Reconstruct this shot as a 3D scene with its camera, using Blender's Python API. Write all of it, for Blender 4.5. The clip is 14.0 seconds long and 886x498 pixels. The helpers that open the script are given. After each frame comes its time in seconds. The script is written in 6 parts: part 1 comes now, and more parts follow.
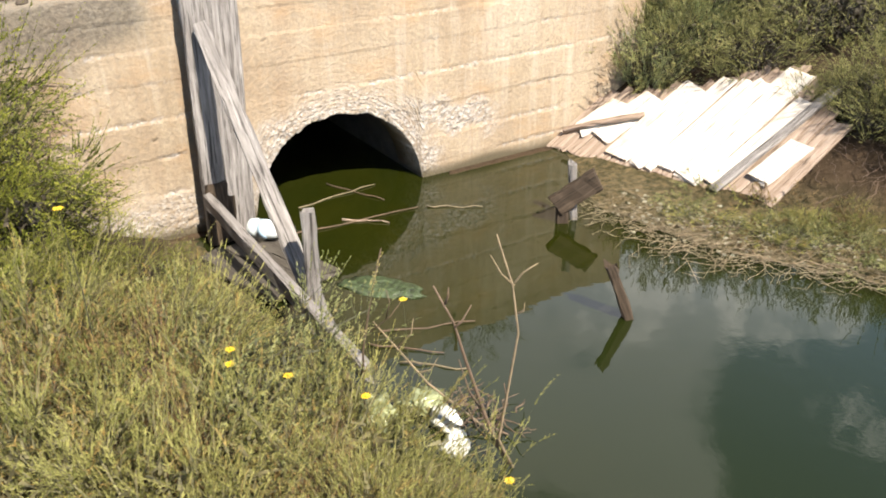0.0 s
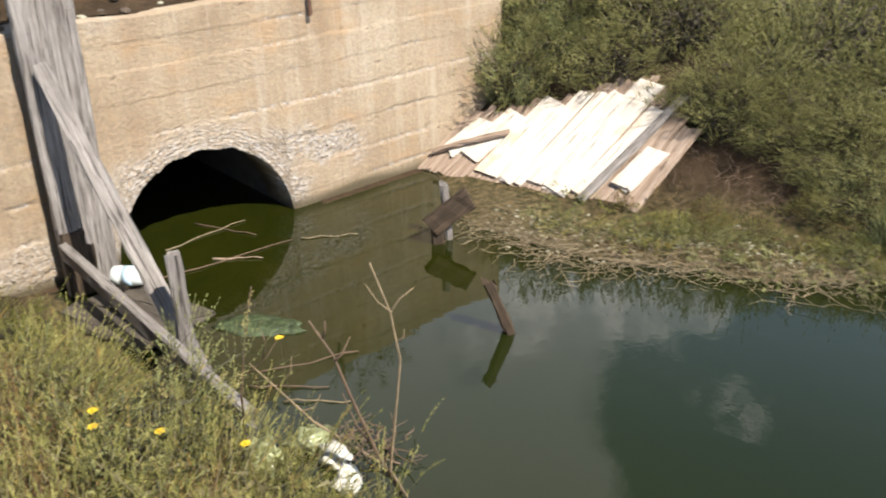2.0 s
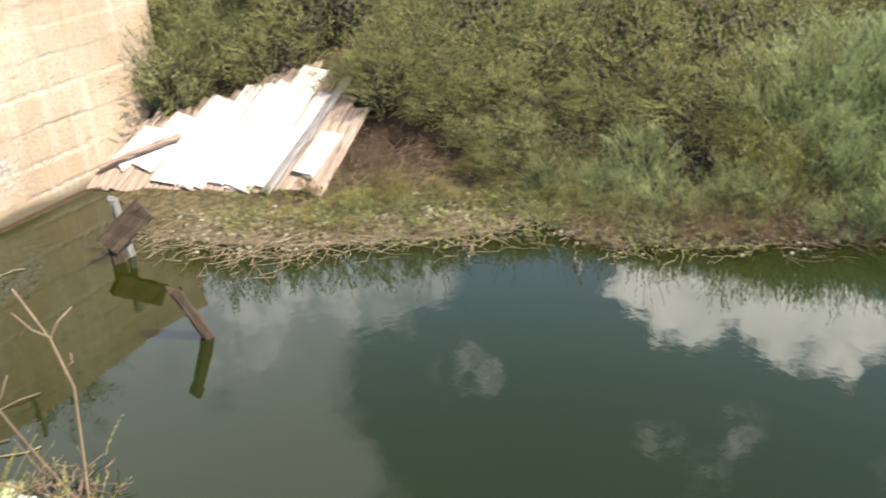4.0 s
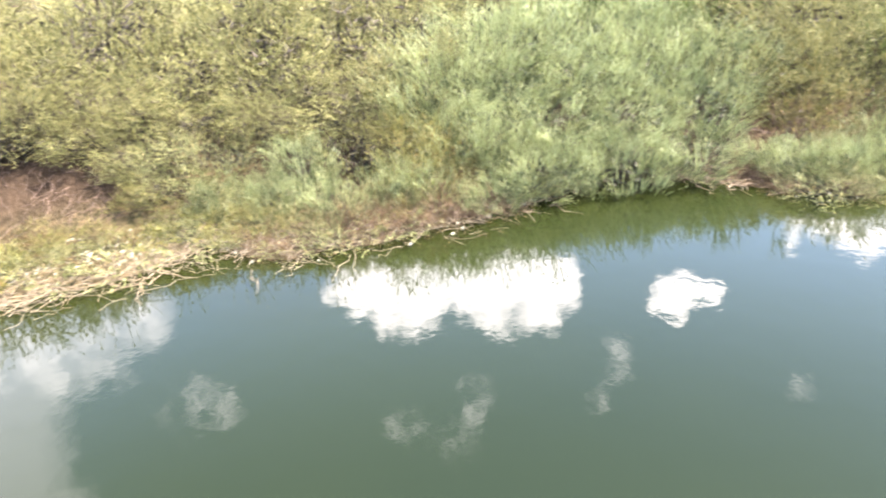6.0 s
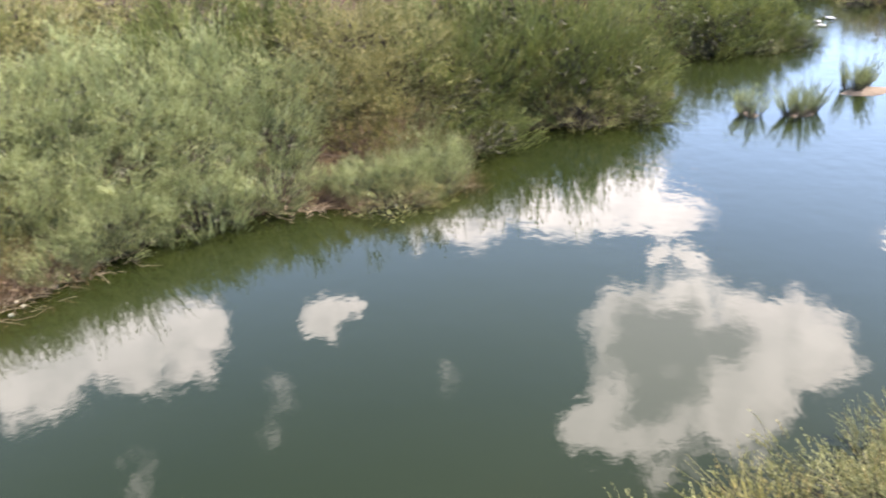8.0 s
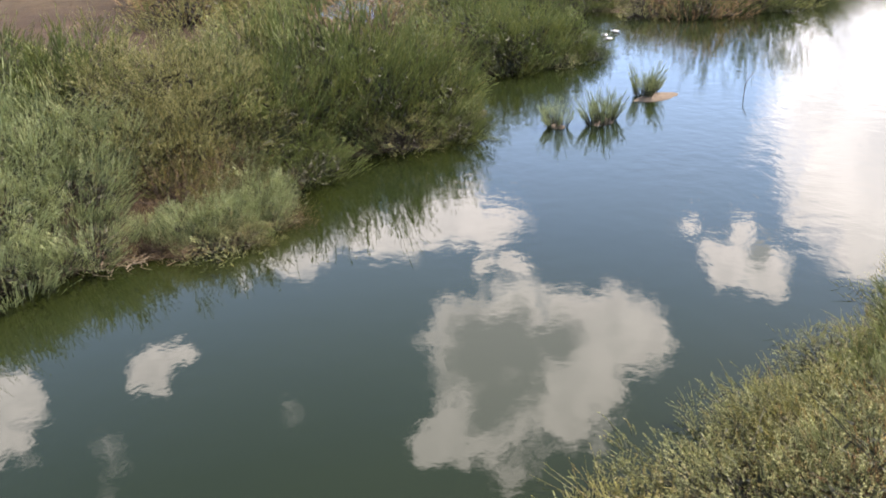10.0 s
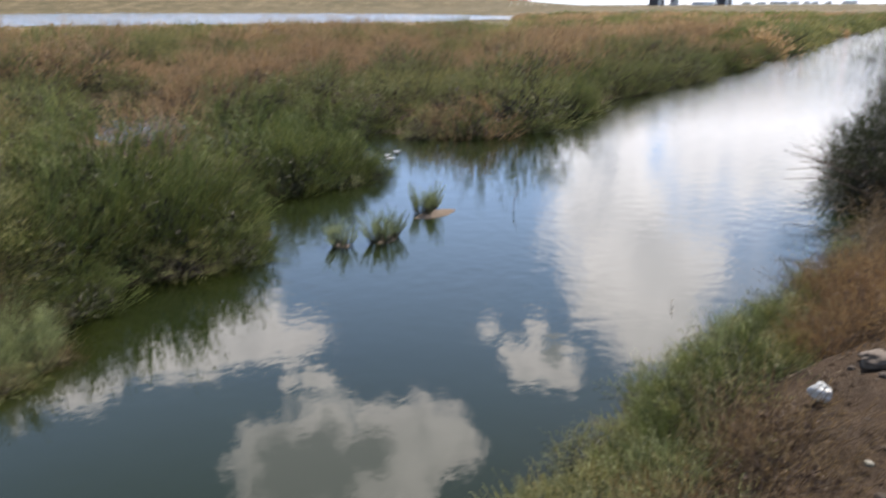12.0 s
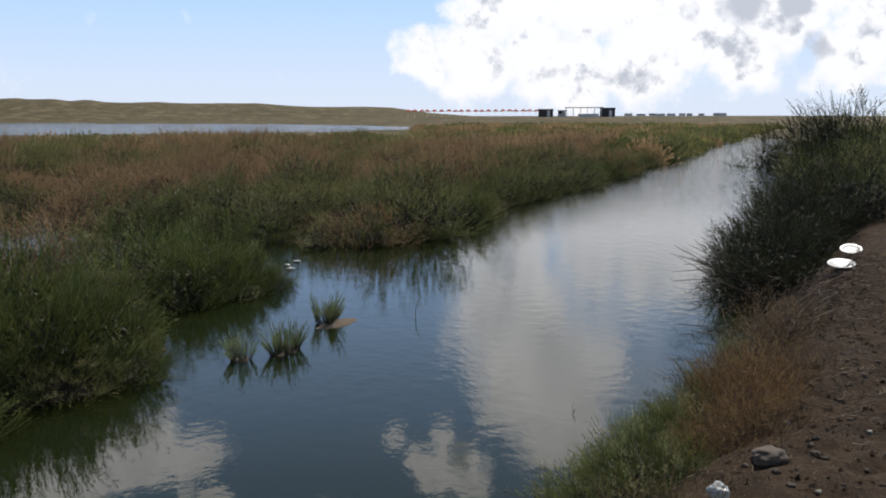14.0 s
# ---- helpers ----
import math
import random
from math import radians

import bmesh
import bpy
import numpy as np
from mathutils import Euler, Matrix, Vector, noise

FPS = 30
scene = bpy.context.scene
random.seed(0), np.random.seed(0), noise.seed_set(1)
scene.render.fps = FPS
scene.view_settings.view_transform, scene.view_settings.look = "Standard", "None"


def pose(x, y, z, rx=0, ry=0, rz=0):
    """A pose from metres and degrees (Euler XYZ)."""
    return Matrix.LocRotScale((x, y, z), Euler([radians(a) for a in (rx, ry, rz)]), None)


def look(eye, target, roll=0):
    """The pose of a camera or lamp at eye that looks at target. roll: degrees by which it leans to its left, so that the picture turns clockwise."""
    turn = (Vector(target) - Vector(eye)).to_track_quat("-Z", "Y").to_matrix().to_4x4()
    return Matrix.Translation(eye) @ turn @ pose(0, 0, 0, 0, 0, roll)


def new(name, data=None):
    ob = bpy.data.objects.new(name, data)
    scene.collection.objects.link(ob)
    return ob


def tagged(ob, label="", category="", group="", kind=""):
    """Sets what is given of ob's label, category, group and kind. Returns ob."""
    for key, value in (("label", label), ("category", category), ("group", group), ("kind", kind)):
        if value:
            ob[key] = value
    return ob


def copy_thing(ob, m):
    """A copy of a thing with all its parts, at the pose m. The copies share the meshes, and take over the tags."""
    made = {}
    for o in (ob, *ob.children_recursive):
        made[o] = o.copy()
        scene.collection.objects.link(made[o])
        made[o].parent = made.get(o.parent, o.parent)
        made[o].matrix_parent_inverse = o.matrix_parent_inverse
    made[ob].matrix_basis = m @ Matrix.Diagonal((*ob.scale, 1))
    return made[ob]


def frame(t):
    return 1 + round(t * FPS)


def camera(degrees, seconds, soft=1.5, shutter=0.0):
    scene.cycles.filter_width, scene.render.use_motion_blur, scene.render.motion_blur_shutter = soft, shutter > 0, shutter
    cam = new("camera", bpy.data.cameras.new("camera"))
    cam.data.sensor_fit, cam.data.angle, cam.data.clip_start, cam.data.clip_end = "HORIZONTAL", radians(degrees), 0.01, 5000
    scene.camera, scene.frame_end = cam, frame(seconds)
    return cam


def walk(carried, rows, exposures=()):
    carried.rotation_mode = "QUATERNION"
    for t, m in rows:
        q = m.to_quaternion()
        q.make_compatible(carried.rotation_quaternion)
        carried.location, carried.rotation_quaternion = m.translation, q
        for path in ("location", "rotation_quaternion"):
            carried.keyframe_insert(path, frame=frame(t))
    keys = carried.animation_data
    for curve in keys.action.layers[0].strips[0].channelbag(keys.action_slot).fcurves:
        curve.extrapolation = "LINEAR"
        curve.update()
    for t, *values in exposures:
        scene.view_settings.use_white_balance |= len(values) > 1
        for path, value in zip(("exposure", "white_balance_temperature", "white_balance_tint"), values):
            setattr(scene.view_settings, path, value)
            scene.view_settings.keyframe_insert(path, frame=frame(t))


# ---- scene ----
# The walk: seconds, place, heading (to the left of +y), pitch and lean in degrees
PATH = [
    (0.0, 0.000, -0.000, 2.100, 0.00, -27.44, -0.81),
    (0.5, -0.005, 0.016, 2.096, -0.02, -27.24, -1.12),
    (1.0, 0.004, 0.023, 2.098, -0.59, -26.97, -1.82),
    (1.5, 0.023, 0.037, 2.097, -4.37, -25.56, -1.84),
    (2.0, 0.037, 0.035, 2.092, -9.24, -25.91, -1.54),
    (2.2, 0.049, 0.028, 2.090, -11.00, -26.14, -1.47),
    (4.3, 0.219, -0.079, 2.020, -34.12, -26.76, -2.83),
    (4.5, 0.244, -0.101, 2.022, -36.20, -26.87, -2.90),
    (5.0, 0.272, -0.129, 2.013, -42.63, -26.57, -3.53),
    (5.5, 0.294, -0.139, 2.023, -48.39, -26.40, -3.49),
    (6.0, 0.339, -0.179, 2.020, -53.46, -26.90, -3.30),
    (6.5, 0.373, -0.245, 2.013, -60.27, -27.10, -3.49),
    (7.0, 0.409, -0.269, 2.019, -65.98, -26.52, -4.29),
    (7.5, 0.454, -0.341, 2.013, -74.01, -25.95, -3.22),
    (8.0, 0.547, -0.412, 1.999, -81.55, -25.67, -1.57),
    (8.5, 0.603, -0.440, 1.968, -88.35, -25.60, -0.95),
    (8.7, 0.616, -0.436, 1.980, -90.50, -25.09, -1.10),
    (10.8, 0.539, -0.353, 2.023, -98.26, -23.85, -1.72),
    (11.0, 0.523, -0.378, 2.026, -100.13, -23.38, -1.29),
    (11.5, 0.507, -0.403, 2.046, -103.60, -21.16, -1.13),
    (12.0, 0.506, -0.481, 2.096, -109.95, -16.76, -0.25),
    (12.5, 0.506, -0.490, 2.122, -116.40, -11.77, 0.31),
    (13.0, 0.493, -0.491, 2.126, -118.09, -9.69, -0.23),
    (13.5, 0.494, -0.481, 2.128, -116.92, -9.74, -0.53),
    (14.0, 0.489, -0.479, 2.130, -117.05, -9.33, -0.08),
]


def heading(yaw, pitch):
    a, b = radians(yaw), radians(pitch)
    return Vector((-math.sin(a) * math.cos(b), math.cos(a) * math.cos(b), math.sin(b)))


cam = camera(57.41, 14.0, soft=1.9, shutter=0.4)
walk(cam, [(t, look((x, y, z), Vector((x, y, z)) + heading(yw, pt), rl)) for t, x, y, z, yw, pt, rl in PATH],
     exposures=[(0, 1.46, 6900, 10), (0.9, 1.62, 6600, 10), (1.4, 1.5, 6700, 10), (2.2, 1.08, 6800, 10), (4.3, 1.8, 6650, 10), (5, 2.05, 6550, 10), (5.5, 2.2, 6500, 14), (5.9, 3.05, 6500, 20), (6.1, 3.15, 6500, 20), (6.5, 2.86, 6550, 20), (7, 2.4, 6650, 20), (7.5, 2.26, 6650, 20), (8.7, 2.0, 6750, 20), (10.8, 1.35, 6700, 18), (11.5, 1.15, 6550, 18), (12, 0.93, 6450, 16), (12.6, 0.12, 6400, 12), (14, -0.13, 6350, 12)])

# ------------------------------------------------------------------ light
SUN_YAW, SUN_UP = -146.0, 50.0
sun_way = heading(SUN_YAW, SUN_UP)
sun = new("sun", bpy.data.lights.new("sun", "SUN"))
sun.data.energy, sun.data.angle, sun.data.color = 5.0, radians(0.53), (1.0, 0.94, 0.84)
sun.matrix_world = look(sun_way * 50, (0, 0, 0))

# Clouds: heading, height, half width, strength (degrees)
CLOUDS = [
    (-72.3, 29.9, 1.5), (-73.9, 29.5, 1.0),
    (-96.8, 31.2, 3.0), (-100.5, 31.0, 3.6), (-105.5, 30.8, 3.2), (-109.8, 30.6, 2.6), (-99.0, 35.2, 3.9), (-95.4, 37.6, 2.2),
    (-104.0, 34.4, 3.6),
    (-98.4, 25.7, 0.9), (-100.4, 26.0, 0.9),
    (-81.5, 23.0, 1.8), (-85.0, 23.0, 2.2), (-89.0, 23.2, 2.2), (-93.0, 22.3, 2.3), (-96.5, 21.5, 2.2), (-99.5, 22.3, 1.9),
    (-112.9, 22.2, 0.8), (-116.3, 24.0, 1.5), (-119.2, 24.4, 1.8), (-117.0, 22.0, 0.9),
    (-121.5, 9.0, 4.0), (-122.3, 13.5, 4.4), (-124.5, 18.0, 4.6), (-126.0, 20.5, 2.6), (-129.5, 8.0, 4.4), (-132.0, 10.5, 2.8), (-135.5, 9.0, 4.0),
    (-142.5, 10.0, 4.0), (-149.5, 8.0, 4.0), (-157.0, 11.0, 4.5), (-130.5, 4.2, 3.0), (-136.5, 3.6, 2.4), (-143.0, 3.2, 2.2), (-148.0, 3.0, 2.4),
    (-119.0, 3.8, 2.6), (-133.0, 5.6, 3.0), (-139.0, 6.4, 3.4), (-146.0, 6.0, 3.6), (-127.0, 7.0, 3.0), (-152.0, 4.0, 3.0), (-123.5, 4.5, 3.2), (-115.6, 3.6, 1.6), (-126.5, 2.6, 2.6),
    (-46.5, 28.4, 2.4), (-49.8, 29.4, 2.7), (-53.5, 28.0, 2.4), (-57.0, 28.9, 2.8), (-60.8, 29.7, 2.5),
    (62.0, 18.0, 5.0), (120.0, 24.0, 6.0),
]
VEILS = [(-53.0, 40.0, 1.5), (-55.8, 37.0, 1.1), (-54.8, 38.5, 1.2), (-50.0, 39.2, 1.4), (-67.2, 34.0, 0.7), (-66.8, 35.4, 0.8), (-66.4, 36.8, 0.7), (-31.5, 34.8, 1.5), (-34.5, 35.4, 1.2), (-80.3, 34.7, 0.9),
         (-28.0, 29.2, 2.0), (-24.0, 28.6, 2.4), (-19.0, 28.0, 2.6), (-14.0, 29.5, 3.2), (-129.0, 15.0, 5.0), (-96.9, 3.3, 0.32), (-99.8, 6.5, 0.32), (-106.6, 2.6, 0.5), (-88.6, 2.6, 1.0), (-94.9, 6.7, 0.4)]
# a broad thin sheet, and the shaded bases of the thick clouds
SHEET = [(-29.0, 28.6, 2.4), (-25.0, 29.0, 3.2), (-19.0, 29.5, 4.5), (-12.0, 30.5, 5.5), (-4.0, 32.0, 6.0), (-16.0, 34.0, 4.6), (-14.0, 39.0, 5.6), (-18.0, 42.5, 4.6), (-6.0, 38.0, 6.0), (4.0, 34.0, 6.0)]
SHADED = [(-97.4, 31.6, 2.7), (-100.5, 31.8, 2.5), (-99.2, 34.8, 2.5), (-103.4, 31.0, 1.6), (-136.6, 7.2, 1.9), (-139.7, 6.6, 1.2), (-133.0, 6.6, 0.9), (-141.5, 3.2, 1.4),
          (-135.5, 15.0, 2.6), (-86.0, 22.6, 1.6), (-118.5, 23.6, 1.0)]


def make_world():
    world = bpy.data.worlds.new("sky")
    scene.world, world.use_nodes = world, True
    nt = world.node_tree
    N, L = nt.nodes, nt.links
    N.clear()
    sky = N.new("ShaderNodeTexSky")
    sky.sky_type, sky.sun_disc = "NISHITA", False
    sky.sun_elevation, sky.sun_rotation = radians(SUN_UP), radians(-SUN_YAW)
    sky.dust_density, sky.ozone_density, sky.air_density = 0.25, 1.6, 0.9
    co = N.new("ShaderNodeTexCoord")

    def vm(op, a, b=None):
        n = N.new("ShaderNodeVectorMath")
        n.operation = op
        for i, v in enumerate((a, b)):
            if v is None:
                continue
            if isinstance(v, (tuple, Vector)):
                n.inputs[i].default_value = tuple(v)
            else:
                L.new(v, n.inputs[i])
        return n

    def mt(op, a, b=None, clamp=False):
        n = N.new("ShaderNodeMath")
        n.operation, n.use_clamp = op, clamp
        for i, v in enumerate((a, b)):
            if v is None:
                continue
            if isinstance(v, (int, float)):
                n.inputs[i].default_value = v
            else:
                L.new(v, n.inputs[i])
        return n.outputs[0]

    def fbm(scale, detail, rough, at=None):
        n = N.new("ShaderNodeTexNoise")
        n.inputs["Scale"].default_value, n.inputs["Detail"].default_value, n.inputs["Roughness"].default_value = scale, detail, rough
        L.new(at or co.outputs["Generated"], n.inputs["Vector"])
        return n

    warp = fbm(9.0, 4.0, 0.55)
    off = vm("SUBTRACT", warp.outputs["Color"], (0.5, 0.5, 0.5))
    sc = vm("SCALE", off.outputs[0])
    sc.inputs["Scale"].default_value = 0.085
    way = vm("ADD", co.outputs["Generated"], sc.outputs[0]).outputs[0]

    def blobs(rows):
        best = None
        for yaw, up, half in rows:
            r = radians(half) * 1.45
            d = vm("DISTANCE", way, heading(yaw, up)).outputs["Value"]
            m = mt("MULTIPLY_ADD", d, -1.0 / r)
            m.node.inputs[2].default_value = 1.0
            best = m if best is None else mt("MAXIMUM", best, m)
        return best

    puff = fbm(22.0, 6.0, 0.62).outputs["Fac"]
    body = blobs(CLOUDS)
    lump = mt("MULTIPLY", mt("SUBTRACT", puff, 0.5), 1.25)
    thick = mt("ADD", body, lump)

    def ramp(v, lo, hi, a=0.0, b=1.0):
        n = N.new("ShaderNodeMapRange")
        n.interpolation_type = "SMOOTHSTEP"
        L.new(v, n.inputs[0])
        for i, k in enumerate((lo, hi, a, b)):
            n.inputs[1 + i].default_value = k
        return n.outputs[0]

    cover = mt("MULTIPLY", ramp(thick, 0.08, 0.48), 0.94)
    wisp = ramp(fbm(16.0, 5.0, 0.7).outputs["Fac"], 0.42, 0.62)
    veil = mt("MULTIPLY", mt("MULTIPLY", ramp(mt("ADD", blobs(VEILS), lump), -0.15, 0.6), wisp), 0.3)
    soft_lump = mt("MULTIPLY", mt("SUBTRACT", fbm(7.0, 4.0, 0.55).outputs["Fac"], 0.5), 1.3)
    sheet = mt("MULTIPLY", ramp(mt("ADD", blobs(SHEET), soft_lump), 0.05, 0.5), 0.22)
    mask = mt("MAXIMUM", cover, mt("ADD", veil, sheet))
    shade = ramp(mt("ADD", blobs(SHADED), mt("MULTIPLY", lump, 1.1)), -0.1, 0.6, 0.0, 0.95)
    sep = N.new("ShaderNodeSeparateXYZ")
    L.new(co.outputs["Generated"], sep.inputs[0])
    dapple = mt("ADD", ramp(fbm(30.0, 6.0, 0.65).outputs["Fac"], 0.42, 0.62, 0.0, 0.5), ramp(fbm(13.0, 4.0, 0.6).outputs["Fac"], 0.42, 0.58, 0.0, 0.5), True)
    # the low clouds show more of their shaded sides
    dapple = mt("MULTIPLY", dapple, ramp(sep.outputs["Z"], 0.18, 0.34, 1.0, 0.4))
    grey = mt("MAXIMUM", mt("MAXIMUM", shade, ramp(sep.outputs["Z"], 0.10, 0.32, 0.52, 0.0)), mt("MULTIPLY", dapple, ramp(thick, 0.25, 0.6)))
    tone = N.new("ShaderNodeMix")
    tone.data_type = "RGBA"
    L.new(grey, tone.inputs["Factor"])
    tone.inputs["A"].default_value, tone.inputs["B"].default_value = (1.0, 0.97, 0.93, 1), (0.34, 0.36, 0.39, 1)
    # pale haze low over the horizon
    low = ramp(sep.outputs["Z"], 0.0, 0.70, 0.93, 0.0)
    hazy = N.new("ShaderNodeMix")
    hazy.data_type = "RGBA"
    L.new(low, hazy.inputs["Factor"])
    clear = N.new("ShaderNodeMix")
    clear.data_type, clear.blend_type = "RGBA", "MULTIPLY"
    clear.inputs["Factor"].default_value, clear.inputs["B"].default_value = 1.0, (0.92, 0.86, 0.78, 1)
    L.new(sky.outputs[0], clear.inputs["A"])
    L.new(clear.outputs["Result"], hazy.inputs["A"])
    # the band of milky air right at the horizon
    milk = N.new("ShaderNodeMix")
    milk.data_type = "RGBA"
    L.new(ramp(sep.outputs["Z"], 0.0, 0.17, 0.85, 0.0), milk.inputs["Factor"])
    milk.inputs["A"].default_value, milk.inputs["B"].default_value = (7.6, 11.4, 17.6, 1), (11.4, 12.4, 13.6, 1)
    L.new(milk.outputs["Result"], hazy.inputs["B"])
    b1, b2 = N.new("ShaderNodeBackground"), N.new("ShaderNodeBackground")
    L.new(hazy.outputs["Result"], b1.inputs["Color"])
    b1.inputs["Strength"].default_value = 0.075
    L.new(tone.outputs["Result"], b2.inputs["Color"])
    b2.inputs["Strength"].default_value = 1.7
    mix, out = N.new("ShaderNodeMixShader"), N.new("ShaderNodeOutputWorld")
    L.new(mask, mix.inputs[0])
    L.new(b1.outputs[0], mix.inputs[1])
    L.new(b2.outputs[0], mix.inputs[2])
    L.new(mix.outputs[0], out.inputs["Surface"])


make_world()


# ------------------------------------------------------------------ materials
def material(name, build):
    m = bpy.data.materials.new(name)
    m.use_nodes = True
    nt = m.node_tree
    bsdf = nt.nodes["Principled BSDF"]
    build(nt, bsdf)
    return m


def node(nt, kind, **kw):
    n = nt.nodes.new(kind)
    for k, v in kw.items():
        if k in n.inputs:
            if hasattr(v, "is_output"):
                nt.links.new(v, n.inputs[k])
            else:
                n.inputs[k].default_value = v
    return n


def coords(nt, stretch=(1, 1, 1)):
    c = nt.nodes.new("ShaderNodeTexCoord")
    m = nt.nodes.new("ShaderNodeMapping")
    m.inputs["Scale"].default_value = stretch
    nt.links.new(c.outputs["Object"], m.inputs["Vector"])
    return m.outputs[0]


def tint(nt, fac, stops):
    r = nt.nodes.new("ShaderNodeValToRGB")
    while len(r.color_ramp.elements) < len(stops):
        r.color_ramp.elements.new(0.5)
    for e, (p, c) in zip(r.color_ramp.elements, stops):
        e.position, e.color = p, (*c, 1)
    nt.links.new(fac, r.inputs[0])
    return r.outputs[0]


def mixed(nt, fac, a, b, how="MIX"):
    n = nt.nodes.new("ShaderNodeMix")
    n.data_type, n.blend_type = "RGBA", how
    for key, v in (("Factor", fac), ("A", a), ("B", b)):
        if hasattr(v, "is_output"):
            nt.links.new(v, n.inputs[key])
        else:
            n.inputs[key].default_value = v if key == "Factor" else (*v, 1)
    return n.outputs["Result"]


def bumped(nt, bsdf, height, strength, dist):
    b = node(nt, "ShaderNodeBump", Strength=strength, Distance=dist, Height=height)
    nt.links.new(b.outputs[0], bsdf.inputs["Normal"])


def noisy(nt, at, scale, detail=4.0, rough=0.6):
    return node(nt, "ShaderNodeTexNoise", Vector=at, Scale=scale, Detail=detail, Roughness=rough).outputs["Fac"]


def wood(name, dark, mid, light, wear=0.6, stain=None):
    def build(nt, b):
        at = coords(nt, (1, 14, 14))
        g = noisy(nt, at, 5.0, 6.0, 0.7)
        big = noisy(nt, coords(nt, (1, 3, 3)), 3.0, 3.0)
        col = tint(nt, g, [(0.3, dark), (0.5, mid), (0.72, light)])
        info = nt.nodes.new("ShaderNodeObjectInfo")
        col = mixed(nt, tint(nt, info.outputs["Random"], [(0, (0.0,) * 3), (1, (0.35,) * 3)]), col, mid)
        col = mixed(nt, tint(nt, big, [(0.35, (0.5,) * 3), (0.65, (0.0,) * 3)]), col, dark)
        check = noisy(nt, coords(nt, (0.8, 26, 26)), 4.0, 3.0, 0.55)
        col = mixed(nt, tint(nt, check, [(0.34, (0.85,) * 3), (0.42, (0.0,) * 3)]), col, tuple(0.3 * c for c in dark))
        knot = node(nt, "ShaderNodeTexVoronoi", Vector=coords(nt, (1.0, 2.2, 2.2)), Scale=3.2).outputs["Distance"]
        col = mixed(nt, tint(nt, knot, [(0.05, (0.8,) * 3), (0.13, (0.0,) * 3)]), col, tuple(0.45 * c for c in dark))
        if stain:
            world = nt.nodes.new("ShaderNodeNewGeometry").outputs["Position"]
            col = mixed(nt, tint(nt, noisy(nt, world, 2.3, 3.0), [(0.58, (0.0,) * 3), (0.70, (0.6,) * 3)]), col, stain)
        nt.links.new(col, b.inputs["Base Color"])
        b.inputs["Roughness"].default_value = 0.85
        b.inputs["Specular IOR Level"].default_value = 0.25
        bumped(nt, b, g, 0.9, 0.006 * wear)
    return material(name, build)


def plain(name, colour, rough=0.6, spread=0.25, scale=8.0, bump=0.0, metal=0.0):
    def build(nt, b):
        at = coords(nt)
        f = noisy(nt, at, scale, 5.0)
        lo, hi = [tuple(c * k for c in colour) for k in (1 - spread, 1 + spread)]
        nt.links.new(tint(nt, f, [(0.3, lo), (0.7, hi)]), b.inputs["Base Color"])
        b.inputs["Roughness"].default_value, b.inputs["Metallic"].default_value = rough, metal
        if bump:
            bumped(nt, b, f, 0.8, bump)
    return material(name, build)


def leaf(name, dark, mid, light, dry=None, through_light=0.35):
    """Tone differs from plant to plant, and along bush shoots darkens inwards as painted shade; a share of the light
    passes through.
    """
    def build(nt, b):
        hue = nt.nodes.new("ShaderNodeAttribute")
        hue.attribute_name = "hue"
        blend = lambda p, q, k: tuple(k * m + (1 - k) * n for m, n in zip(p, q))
        # the lowest stop is pulled towards black for leaves deep in the bush
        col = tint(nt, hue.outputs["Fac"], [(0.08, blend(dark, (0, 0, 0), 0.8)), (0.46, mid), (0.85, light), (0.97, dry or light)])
        isle = nt.nodes.new("ShaderNodeNewGeometry").outputs["Random Per Island"]
        col = mixed(nt, tint(nt, isle, [(0.0, (0.28,) * 3), (0.5, (0.0,) * 3)]), col, dark)
        col = mixed(nt, tint(nt, isle, [(0.6, (0.0,) * 3), (1.0, (0.28,) * 3)]), col, light)
        rnd = nt.nodes.new("ShaderNodeObjectInfo").outputs["Random"]
        col = mixed(nt, tint(nt, rnd, [(0.35, (0.0,) * 3), (0.95, (0.4,) * 3)]), col, light)
        col = mixed(nt, tint(nt, rnd, [(0.0, (0.4,) * 3), (0.3, (0.0,) * 3)]), col, dark)
        nt.links.new(col, b.inputs["Base Color"])
        b.inputs["Roughness"].default_value = 0.6
        b.inputs["Specular IOR Level"].default_value = 0.2
        t = node(nt, "ShaderNodeBsdfTranslucent", Color=col)
        m = nt.nodes.new("ShaderNodeMixShader")
        m.inputs[0].default_value = through_light
        nt.links.new(b.outputs[0], m.inputs[1])
        nt.links.new(t.outputs[0], m.inputs[2])
        nt.links.new(m.outputs[0], nt.nodes["Material Output"].inputs["Surface"])
    return material(name, build)


